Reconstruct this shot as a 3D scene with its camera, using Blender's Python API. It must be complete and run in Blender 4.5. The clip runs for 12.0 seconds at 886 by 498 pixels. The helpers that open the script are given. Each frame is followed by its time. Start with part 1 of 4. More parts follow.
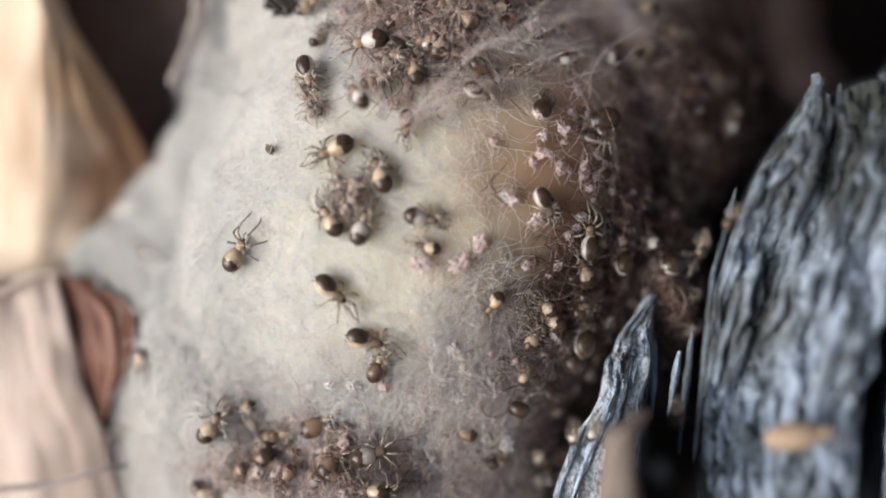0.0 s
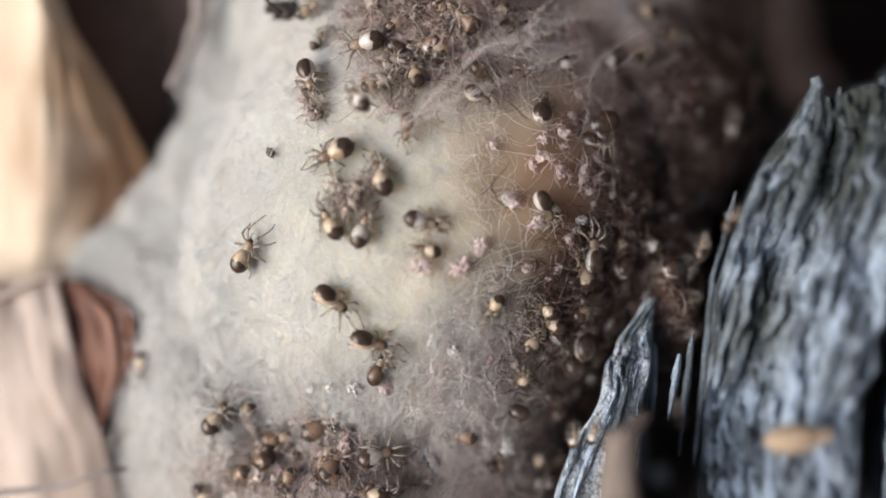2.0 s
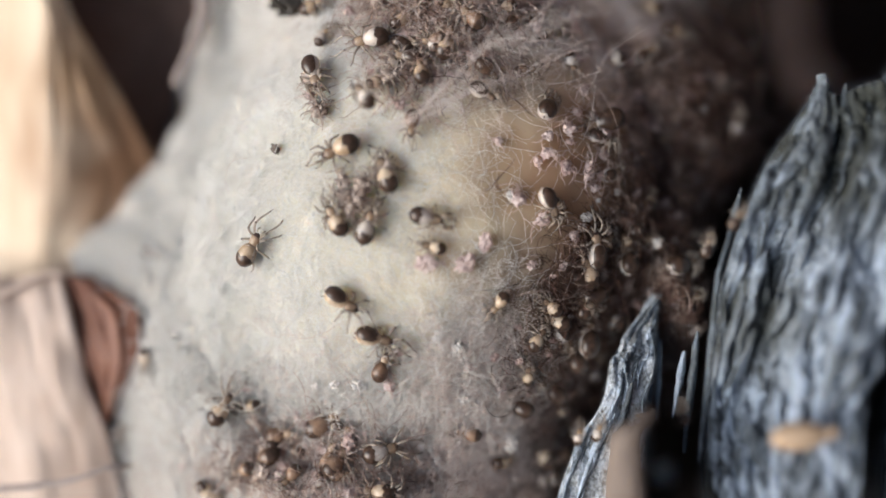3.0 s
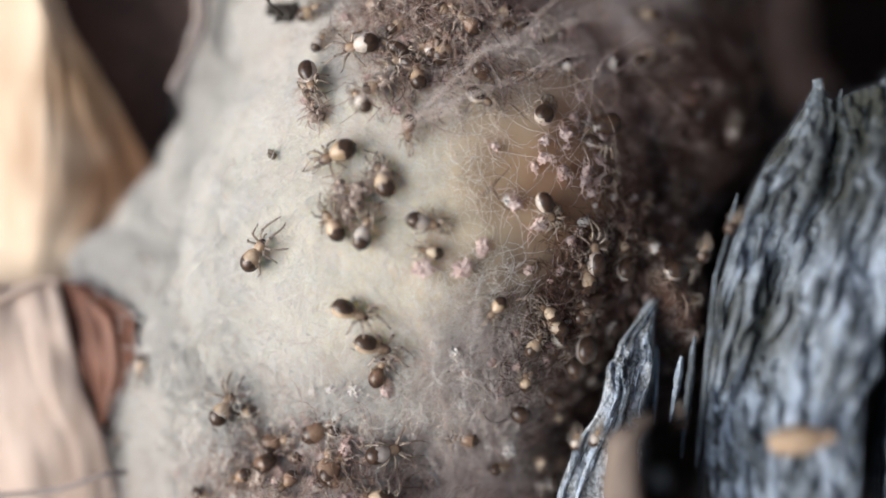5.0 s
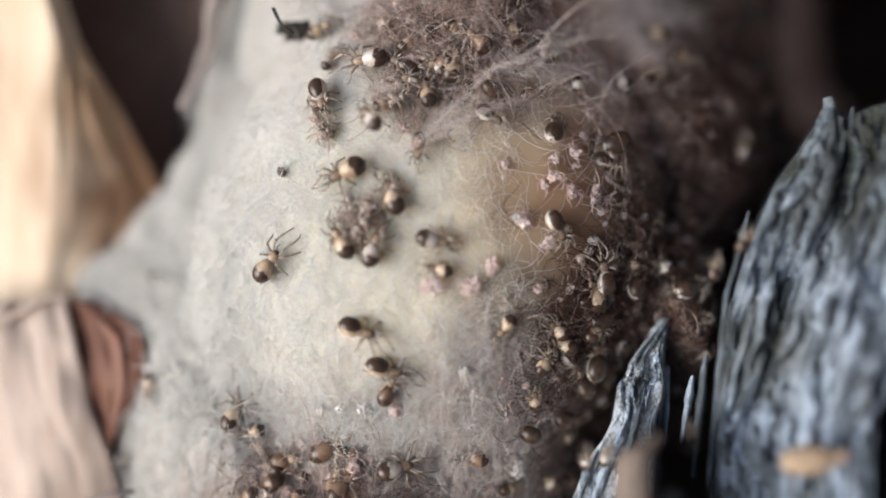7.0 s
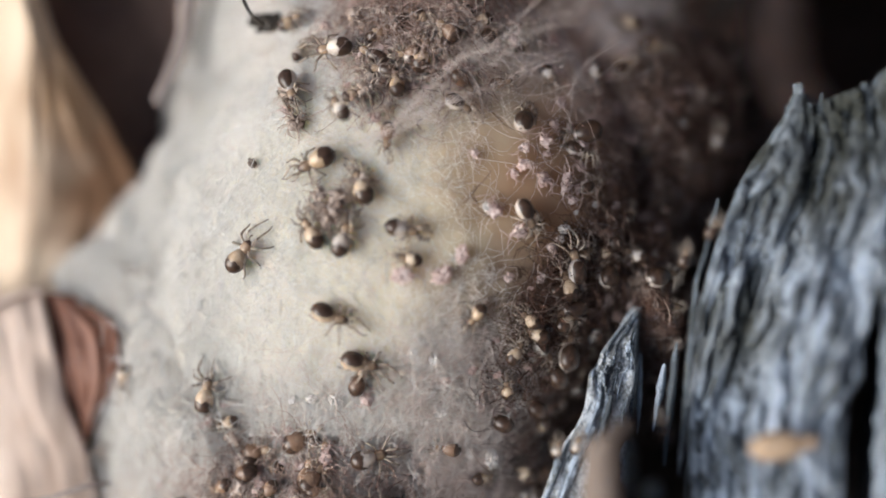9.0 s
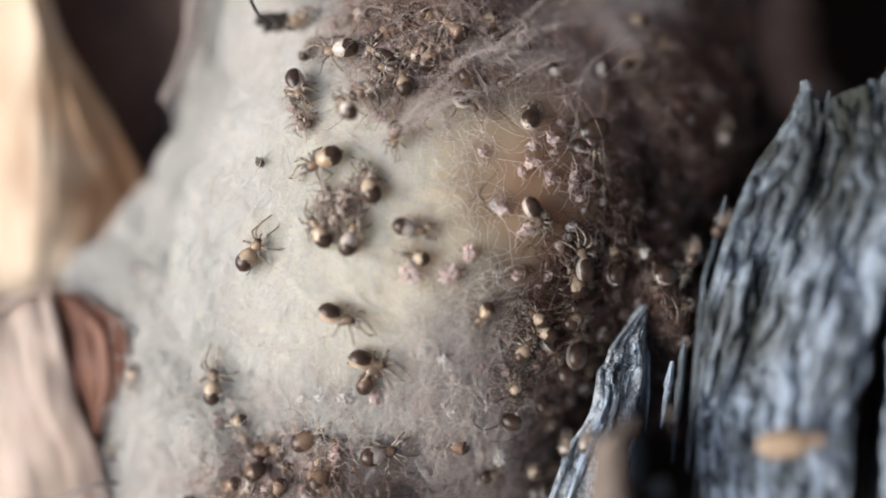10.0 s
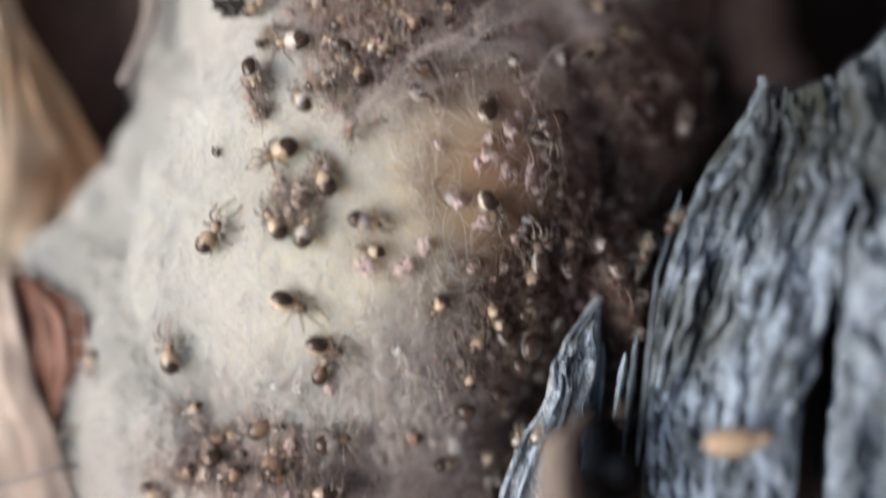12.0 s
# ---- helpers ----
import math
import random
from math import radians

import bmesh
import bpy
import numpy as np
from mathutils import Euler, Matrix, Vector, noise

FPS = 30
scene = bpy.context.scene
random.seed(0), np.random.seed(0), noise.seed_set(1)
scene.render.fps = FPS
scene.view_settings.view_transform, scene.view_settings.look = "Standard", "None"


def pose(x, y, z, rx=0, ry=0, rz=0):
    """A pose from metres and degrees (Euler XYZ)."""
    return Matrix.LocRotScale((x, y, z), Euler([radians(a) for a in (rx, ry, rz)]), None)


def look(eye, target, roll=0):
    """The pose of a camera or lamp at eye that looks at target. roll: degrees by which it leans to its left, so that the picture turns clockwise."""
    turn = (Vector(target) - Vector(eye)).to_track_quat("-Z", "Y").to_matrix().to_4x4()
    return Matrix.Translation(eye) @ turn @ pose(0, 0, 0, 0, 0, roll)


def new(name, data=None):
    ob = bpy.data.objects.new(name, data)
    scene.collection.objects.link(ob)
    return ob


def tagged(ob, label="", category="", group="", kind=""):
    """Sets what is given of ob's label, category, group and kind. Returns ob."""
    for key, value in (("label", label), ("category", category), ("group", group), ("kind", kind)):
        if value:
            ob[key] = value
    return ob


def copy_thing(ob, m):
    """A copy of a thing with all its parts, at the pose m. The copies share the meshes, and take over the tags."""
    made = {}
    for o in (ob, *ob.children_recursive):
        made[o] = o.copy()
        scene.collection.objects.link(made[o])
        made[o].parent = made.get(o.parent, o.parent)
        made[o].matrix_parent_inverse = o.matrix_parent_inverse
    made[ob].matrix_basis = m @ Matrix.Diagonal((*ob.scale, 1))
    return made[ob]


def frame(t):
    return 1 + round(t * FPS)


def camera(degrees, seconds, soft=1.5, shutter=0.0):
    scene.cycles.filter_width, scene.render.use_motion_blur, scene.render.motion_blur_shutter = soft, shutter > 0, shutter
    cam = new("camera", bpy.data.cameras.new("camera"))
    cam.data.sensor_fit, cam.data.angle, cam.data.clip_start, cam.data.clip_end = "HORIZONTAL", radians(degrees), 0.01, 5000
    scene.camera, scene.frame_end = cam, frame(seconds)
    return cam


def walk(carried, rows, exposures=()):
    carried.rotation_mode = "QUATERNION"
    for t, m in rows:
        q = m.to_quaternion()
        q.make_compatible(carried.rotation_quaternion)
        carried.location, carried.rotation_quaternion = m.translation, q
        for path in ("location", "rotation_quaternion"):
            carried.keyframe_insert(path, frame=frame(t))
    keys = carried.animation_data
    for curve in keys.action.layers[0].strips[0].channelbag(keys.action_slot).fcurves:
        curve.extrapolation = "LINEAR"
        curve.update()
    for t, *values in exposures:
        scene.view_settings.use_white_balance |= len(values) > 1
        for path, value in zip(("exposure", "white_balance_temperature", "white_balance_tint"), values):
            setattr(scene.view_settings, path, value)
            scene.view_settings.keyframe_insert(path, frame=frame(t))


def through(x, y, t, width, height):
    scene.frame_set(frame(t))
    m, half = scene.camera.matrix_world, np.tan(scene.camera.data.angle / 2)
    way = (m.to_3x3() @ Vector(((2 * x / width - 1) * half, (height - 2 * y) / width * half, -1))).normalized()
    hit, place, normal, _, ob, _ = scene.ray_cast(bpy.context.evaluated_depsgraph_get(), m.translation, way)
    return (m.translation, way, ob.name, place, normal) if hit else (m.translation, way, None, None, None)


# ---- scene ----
MM = 0.001
# The side of a log slopes at forty degrees, square to the camera's view, and things are placed on it to fit that view.
# In its frame x runs along the log, y up the slope, z out of the wood (in mm).
SLOPE = pose(0, 0, 0.034, 40, 0, 0)


def lie(u, v, w, rx=0, ry=0, rz=0):
    """A pose on the slope, in mm and degrees."""
    return SLOPE @ pose(u * MM, v * MM, w * MM, rx, ry, rz)


# ---- camera ----
cam = camera(40, 12.0, soft=1.75, shutter=0.4)
cam.data.dof.use_dof = True
cam.data.dof.focus_distance = 0.0390
cam.data.dof.aperture_fstop = 11.5
PATH = [(0.0, lie(-0.000, 0.000, 38.770, -0.000, -0.000, 0.000)),
        (0.5, lie(-0.113, -0.031, 38.749, 0.037, -0.049, 0.031)),
        (1.0, lie(-0.013, -0.119, 38.808, 0.376, -0.100, 0.089)),
        (1.5, lie(-0.115, -0.080, 38.780, 0.130, 0.007, 0.010)),
        (2.0, lie(-0.048, -0.096, 38.821, 0.289, -0.055, -0.008)),
        (2.5, lie(-0.210, -0.059, 38.729, 0.236, -0.116, 0.072)),
        (3.0, lie(-0.244, -0.092, 38.778, 0.128, -0.114, 0.089)),
        (5.0, lie(-0.284, -0.384, 38.754, 0.797, -0.320, 0.020)),
        (5.5, lie(-0.088, -0.631, 38.800, 1.376, -0.476, 0.155)),
        (6.0, lie(-0.104, -0.740, 38.827, 1.698, -0.392, 0.241)),
        (6.5, lie(-0.004, -0.720, 38.752, 2.328, -0.391, 0.206)),
        (7.0, lie(-0.305, -0.723, 38.608, 2.146, 0.089, 0.169)),
        (7.5, lie(0.035, -0.709, 38.538, 2.296, -0.137, 0.169)),
        (9.5, lie(1.013, -1.210, 38.608, 2.214, 0.806, -0.346)),
        (10.0, lie(0.958, -1.030, 38.663, 2.027, 0.941, -0.427)),
        (10.5, lie(0.745, -0.669, 38.492, 2.834, 1.202, -0.382)),
        (11.0, lie(0.807, -0.385, 38.378, 1.971, 0.957, -0.140)),
        (11.5, lie(0.995, -0.487, 38.374, 0.787, 0.777, -0.101)),
        (11.6, lie(1.194, -0.246, 38.444, 1.045, 1.293, -0.072)),
        (11.7, lie(1.392, -0.005, 38.515, 1.303, 1.570, -0.044)),
        (11.8, lie(1.591, 0.236, 38.585, 1.701, 1.111, -0.015)),
        (11.9, lie(1.789, 0.477, 38.656, 0.969, 0.443, 0.013)),
        (12.0, lie(1.988, 0.718, 38.726, -0.923, 0.359, 0.042))]
walk(cam, PATH)

# ---- sky and sun ----
world = bpy.data.worlds.new("sky")
scene.world = world
world.use_nodes = True
wn = world.node_tree
sky = wn.nodes.new("ShaderNodeTexSky")
sky.sky_type = "NISHITA"
sky.sun_disc = False
sky.air_density, sky.dust_density, sky.ozone_density = 0.7, 2.5, 1.0
SUN_FROM = (SLOPE.to_3x3() @ Vector((-0.85, -0.21, 0.43))).normalized()
sky.sun_elevation = math.asin(SUN_FROM.z)
sky.sun_rotation = math.atan2(SUN_FROM.x, SUN_FROM.y)
wn.links.new(sky.outputs[0], wn.nodes["Background"].inputs[0])
wn.nodes["Background"].inputs[1].default_value = 0.112
sun = new("sun", bpy.data.lights.new("sun", "SUN"))
sun.data.energy, sun.data.angle, sun.data.color = 5.0, radians(60), (0.975, 0.99, 1.03)
sun.matrix_world = look(SUN_FROM, (0, 0, 0))
scene.view_settings.exposure = 0.22

# ---- the lie of the land: heights over the slope, in mm ----
TABLE = np.random.RandomState(7).rand(64, 64)


def grain(x, y, seed=0):
    """Smooth noise from -1 to 1, one cell to the unit."""
    x, y = np.asarray(x, float) + 17.3 * seed, np.asarray(y, float) - 9.7 * seed
    i, j = np.floor(x).astype(int), np.floor(y).astype(int)
    f, g = x - i, y - j
    f, g = f * f * (3 - 2 * f), g * g * (3 - 2 * g)
    a, b = TABLE[i % 64, j % 64], TABLE[(i + 1) % 64, j % 64]
    c, d = TABLE[i % 64, (j + 1) % 64], TABLE[(i + 1) % 64, (j + 1) % 64]
    return 2 * ((a * (1 - f) + b * f) * (1 - g) + (c * (1 - f) + d * f) * g) - 1


def rough(x, y, seed=0, octaves=3):
    return sum(grain(x * 2 ** k, y * 2 ** k, seed + k) * 0.55 ** k for k in range(octaves))


def bump(u, v, cu, cv, su, sv):
    return np.exp(-((u - cu) / su) ** 2 - ((v - cv) / sv) ** 2)


def sac_height(u, v):
    """The egg sac's dome."""
    a, b = (u + 0.9) * 0.93 - (v - 0.9) * 0.37, (u + 0.9) * 0.37 + (v - 0.9) * 0.93
    q = (a / 8.0) ** 2 + (b / 9.2) ** 2
    return -6.2 + 6.7 * np.maximum(1 - q, 0) ** 0.36 + 0.05 * rough(u * 0.5, v * 0.5, 3) - 5 * np.maximum(q - 1, 0)


def bed_height(u, v):
    """The silk blanket round the sac, with what is caught in it."""
    h = -6.2 + 6.0 * bump(u, v, -3.2, -8.4, 6.2, 3.6) + 6.0 * bump(u, v, 0.6, 9.0, 4.6, 4.0)
    h = h + 1.9 * bump(u, v, 2.2, -5.2, 2.6, 3.6) + 2.8 * bump(u, v, 7.6, 5.6, 2.8, 3.2) + 0.5 * bump(u, v, 11.0, 4.0, 3.0, 4.0) + 1.1 * bump(u, v, -8.8, -4.4, 2.8, 3.2) + 1.0 * bump(u, v, -10.4, -5.0, 1.8, 2.6)
    h = h + 2.6 * bump(u, v, -5.2, 8.2, 2.2, 3.2) + 2.2 * bump(u, v, 5.8, 0.3, 2.2, 3.0) + 2.4 * bump(u, v, -7.8, 0.0, 2.4, 4.2) + 0.7 * bump(u, v, -7.2, -4.0, 1.7, 2.3)
    edge = np.interp(v, [-9, -5, -2, -1.1, -0.2, 1.2, 3, 9], [-12.6, -12.6, -12.4, -13.6, -14.2, -12.2, -10.0, -8.4]) + 0.5 * rough(v * 0.7, u * 0.7, 44)
    gap = np.clip((edge - u) / 1.8, 0, 1)
    far = np.clip((u - np.interp(v, [-9, -4, 0, 3, 6, 9], [4.6, 5.0, 6.4, 9.4, 11.0, 11.0])) / 4.0, 0, 1)
    h = h - 5.5 * gap * gap * (3 - 2 * gap) - 3.2 * far * far * (3 - 2 * far)
    h = h - 1.9 * np.maximum(u - 12.0 - 1.6 * rough(v * 0.45, u * 0.3, 61), 0)
    h = h + 0.8 * bump(u, v, -9.4, -3.0, 2.0, 2.2) + 6.2 * bump(u, v, 8.2, -2.6, 1.8, 3.6) + 1.0 * bump(u, v, -11.6, -0.8, 2.2, 1.4)
    h = h + 0.9 * bump(u, v, -7.3, -5.6, 1.5, 1.4)
    return h + 0.13 * rough(u * 0.5, v * 0.5, 11) + 0.08 * rough(u * 1.7, v * 1.7, 5)


def sac_skin(u, v):
    """The sac with the silk drawn up to it in a soft hollow where it meets the bed."""
    a, b = sac_height(u, v), bed_height(u, v) - 0.3
    k = np.maximum(3.6 - np.abs(a - b), 0) / 3.6
    return np.maximum(a, b) + k * k * 0.9


def height(u, v):
    return np.maximum(sac_skin(u, v), bed_height(u, v))


def littered(u, v):
    """How thickly shed skins and dead legs lie in the silk, from 0 to 1."""
    d = 1.25 * bump(u, v, 0.2, 8.2, 3.7, 3.3) + 1.0 * bump(u, v, 8.2, 3.8, 2.4, 3.2) + 1.1 * bump(u, v, 5.6, -1.2, 2.2, 3.0)
    d = d + 1.2 * bump(u, v, 5.0, -5.6, 2.5, 3.2) + 1.15 * bump(u, v, -4.0, -7.0, 2.5, 1.5) + 0.6 * bump(u, v, 2.6, -9.0, 2.6, 1.8)
    d = d + 1.0 * bump(u, v, 10.0, 3.0, 3.0, 5.0) + 1.1 * bump(u, v, 8.2, -1.8, 2.0, 3.6) + 0.3 * bump(u, v, -9.0, -7.0, 3.0, 2.5)
    return np.clip(d + 0.3 * rough(u * 0.9, v * 0.9, 41) - 0.28, 0, 1)


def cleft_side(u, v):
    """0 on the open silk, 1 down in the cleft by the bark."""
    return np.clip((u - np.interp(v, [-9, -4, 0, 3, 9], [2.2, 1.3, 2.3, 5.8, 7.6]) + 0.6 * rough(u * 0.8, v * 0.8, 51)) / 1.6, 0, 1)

# ---- materials ----


def material(name, dark, light, scale, rough=0.7, bump=0.3, stretch=(1, 1, 1), fine=6.0, metallic=0.0, sheen=0.0, sss=0.0, through=0.0,
             spec=0.3, island=0.0, dist=0.02, vary=0.0, sharp=0.18, deep=0.4):
    """Two colours mingled at two scales (cells to the mm), with a bump; stretch draws the grain out along an axis."""
    m = bpy.data.materials.new(name)
    m.use_nodes = True
    nt = m.node_tree
    bs = nt.nodes["Principled BSDF"]
    tc, mp = nt.nodes.new("ShaderNodeTexCoord"), nt.nodes.new("ShaderNodeMapping")
    mp.inputs["Scale"].default_value = [1000 * scale * s for s in stretch]
    nt.links.new(tc.outputs["Object"], mp.inputs["Vector"])
    n1, n2 = nt.nodes.new("ShaderNodeTexNoise"), nt.nodes.new("ShaderNodeTexNoise")
    n1.inputs["Scale"].default_value, n1.inputs["Detail"].default_value = 1.0, 4.0
    n2.inputs["Scale"].default_value, n2.inputs["Detail"].default_value = fine, 3.0
    for n in (n1, n2):
        nt.links.new(mp.outputs[0], n.inputs["Vector"])
    mix = nt.nodes.new("ShaderNodeMath")
    mix.operation = "MULTIPLY_ADD"
    mix.inputs[1].default_value = 0.45
    nt.links.new(n2.outputs[0], mix.inputs[0])
    half = nt.nodes.new("ShaderNodeMath")
    half.operation = "MULTIPLY"
    half.inputs[1].default_value = 0.55
    nt.links.new(n1.outputs[0], half.inputs[0])
    nt.links.new(half.outputs[0], mix.inputs[2])
    fac = mix.outputs[0]
    if island:
        geo, ma = nt.nodes.new("ShaderNodeNewGeometry"), nt.nodes.new("ShaderNodeMath")
        ma.operation = "MULTIPLY_ADD"
        ma.inputs[1].default_value = island
        nt.links.new(geo.outputs["Random Per Island"], ma.inputs[0])
        sub = nt.nodes.new("ShaderNodeMath")
        sub.inputs[1].default_value = -island / 2
        nt.links.new(fac, sub.inputs[0])
        nt.links.new(sub.outputs[0], ma.inputs[2])
        fac = ma.outputs[0]
    if vary:
        info, mv = nt.nodes.new("ShaderNodeObjectInfo"), nt.nodes.new("ShaderNodeMath")
        mv.operation = "MULTIPLY_ADD"
        mv.inputs[1].default_value = vary
        nt.links.new(info.outputs["Random"], mv.inputs[0])
        sv = nt.nodes.new("ShaderNodeMath")
        sv.inputs[1].default_value = -vary / 2
        nt.links.new(fac, sv.inputs[0])
        nt.links.new(sv.outputs[0], mv.inputs[2])
        fac = mv.outputs[0]
    ramp = nt.nodes.new("ShaderNodeValToRGB")
    ramp.color_ramp.elements[0].position, ramp.color_ramp.elements[1].position = 0.5 - sharp, 0.5 + sharp
    ramp.color_ramp.elements[0].color, ramp.color_ramp.elements[1].color = (*dark, 1), (*light, 1)
    nt.links.new(fac, ramp.inputs[0])
    nt.links.new(ramp.outputs[0], bs.inputs["Base Color"])
    bs.inputs["Roughness"].default_value, bs.inputs["Metallic"].default_value = rough, metallic
    bs.inputs["Specular IOR Level"].default_value = spec
    bs.inputs["Sheen Weight"].default_value = sheen
    bs.inputs["Subsurface Weight"].default_value = sss
    bs.inputs["Subsurface Radius"].default_value = (deep, deep * 0.85, deep * 0.65)
    bs.inputs["Subsurface Scale"].default_value = 0.001
    if bump:
        bp = nt.nodes.new("ShaderNodeBump")
        bp.inputs["Strength"].default_value, bp.inputs["Distance"].default_value = bump, dist * MM
        nt.links.new(fac, bp.inputs["Height"])
        nt.links.new(bp.outputs[0], bs.inputs["Normal"])
    if through:
        tr, ms = nt.nodes.new("ShaderNodeBsdfTranslucent"), nt.nodes.new("ShaderNodeMixShader")
        ms.inputs[0].default_value = through
        nt.links.new(ramp.outputs[0], tr.inputs[0])
        nt.links.new(bs.outputs[0], ms.inputs[1])
        nt.links.new(tr.outputs[0], ms.inputs[2])
        nt.links.new(ms.outputs[0], nt.nodes["Material Output"].inputs[0])
    return m


SAC = material("cream_felted_silk", (0.87, 0.85, 0.79), (0.92, 0.915, 0.875), 0.35, 0.9, 0.2, fine=30, sheen=0.3, dist=0.05, sss=0.9, deep=1.6)
BED = material("matted_pinkish_silk", (0.82, 0.72, 0.67), (0.93, 0.88, 0.84), 0.8, 0.9, 0.5, fine=9, sheen=0.2, dist=0.10, sss=0.6, deep=1.0)
WHITE_SILK = material("white_silk", (0.93, 0.92, 0.89), (0.97, 0.97, 0.96), 1.0, 0.5, 0, island=0.5, through=0.5)
PINK_SILK = material("pinkish_grey_silk", (0.80, 0.70, 0.66), (0.95, 0.90, 0.87), 1.0, 0.5, 0, island=0.7, through=0.5)
BROWN_SILK = material("dusty_brown_silk", (0.36, 0.23, 0.185), (0.68, 0.53, 0.465), 1.0, 0.6, 0, island=0.8, through=0.45)
WOOD = material("weathered_grey_wood", (0.045, 0.05, 0.053), (0.40, 0.47, 0.555), 1.5, 0.85, 1.0, stretch=(1.0, 0.5, 1.0), fine=9.0, dist=0.3, sharp=0.12, spec=0.15)
FIBRE = material("pale_grey_wood_fibre", (0.10, 0.118, 0.135), (0.47, 0.56, 0.68), 1.8, 0.85, 1.0, stretch=(1.0, 0.5, 1.0), fine=9.0, dist=0.3, sharp=0.14, vary=0.3, spec=0.15)
STUB = material("brown_wood_stub", (0.09, 0.072, 0.06), (0.25, 0.20, 0.17), 0.8, 0.8, 0.6, stretch=(1, 0.2, 1), dist=0.2)
SPECKLED = material("pale_speckled_wood", (0.13, 0.14, 0.145), (0.56, 0.62, 0.69), 2.2, 0.85, 1.0, stretch=(1, 0.7, 1), fine=5, dist=0.2, sharp=0.11, spec=0.15)
LOG = material("dark_rotten_log", (0.075, 0.048, 0.04), (0.16, 0.11, 0.092), 0.25, 0.95, 0.8, fine=7, dist=0.4)
SOIL = material("leaf_mould", (0.02, 0.014, 0.01), (0.09, 0.06, 0.04), 0.06, 0.95, 0.7, fine=8, dist=1.0)
LEAF = material("dry_tan_leaf", (0.62, 0.45, 0.30), (0.90, 0.81, 0.67), 0.16, 0.55, 0.5, stretch=(1.8, 0.3, 1), fine=5, through=0.25, dist=0.2)
PALE_LEAF = material("pale_leaf_back", (0.50, 0.38, 0.31), (0.68, 0.57, 0.50), 0.25, 0.65, 0.4, stretch=(1.4, 0.4, 1), through=0.2, dist=0.15)
RED_LEAF = material("russet_leaf_inside", (0.11, 0.042, 0.026), (0.25, 0.11, 0.07), 0.4, 0.5, 0.4, stretch=(2, 0.3, 1), through=0.15, dist=0.15)
AMBER = material("amber_abdomen", (0.40, 0.285, 0.185), (0.63, 0.51, 0.385), 4.0, 0.34, 0.25, spec=0.5, sss=0.4, sharp=0.15, fine=3, vary=0.2)
BROWNISH = material("brown_abdomen", (0.11, 0.062, 0.04), (0.29, 0.19, 0.13), 4.0, 0.34, 0.25, spec=0.5, sss=0.4, sharp=0.16, fine=3, vary=0.3)
TUFT = material("dry_shed_legs", (0.28, 0.20, 0.16), (0.64, 0.54, 0.47), 2.5, 0.4, 0.2, spec=0.5, through=0.3, vary=0.3)
PALE = material("pale_abdomen", (0.42, 0.36, 0.32), (0.68, 0.62, 0.56), 4.0, 0.34, 0.3, spec=0.5, sss=0.4, sharp=0.15, fine=3, vary=0.2)
BLACK = material("black_marking", (0.022, 0.013, 0.009), (0.085, 0.05, 0.034), 6.0, 0.28, 0.25, spec=0.5, sharp=0.12)
HEAD = material("tan_carapace", (0.16, 0.105, 0.068), (0.40, 0.29, 0.20), 5.0, 0.36, 0.2, spec=0.5, sss=0.3, vary=0.22)
EYES = material("dark_eye_region", (0.03, 0.018, 0.015), (0.10, 0.06, 0.05), 8.0, 0.3, 0.1, spec=0.5)
LEG = material("translucent_leg", (0.40, 0.33, 0.27), (0.68, 0.61, 0.53), 5.0, 0.34, 0.1, spec=0.5, through=0.5, vary=0.22)
TIP = material("dusky_leg_tip", (0.17, 0.135, 0.115), (0.38, 0.32, 0.28), 5.0, 0.45, 0.1, spec=0.4, through=0.35)
SKIN = material("shed_pink_skin", (0.60, 0.43, 0.39), (0.90, 0.80, 0.77), 2.5, 0.3, 0.3, spec=0.7, through=0.45, vary=0.22)
FLAKE = material("white_flake", (0.62, 0.58, 0.54), (0.86, 0.84, 0.82), 3.0, 0.3, 0.3, spec=0.6, through=0.3)
GRUB = material("straw_husk", (0.32, 0.22, 0.14), (0.52, 0.4, 0.29), 1.0, 0.5, 0.3, spec=0.4)
# Darker copy of the brown silk; the cleft's shade is in its colour.
SHADED_SILK = material("shaded_brown_silk", (0.045, 0.023, 0.016), (0.19, 0.105, 0.08), 1.0, 0.6, 0, island=0.8, through=0.15)
LEG_LITTER = material("shed_legs", (0.18, 0.115, 0.09), (0.56, 0.44, 0.38), 2.0, 0.4, 0, island=0.9, spec=0.5, through=0.3)
TWIG = material("dry_grey_stalk", (0.2, 0.165, 0.15), (0.42, 0.36, 0.34), 0.6, 0.7, 0.5, stretch=(1, 0.3, 1), dist=0.1)
CHAR = material("blackened_scrap", (0.015, 0.012, 0.01), (0.06, 0.05, 0.04), 1.5, 0.6, 0.6, dist=0.1)


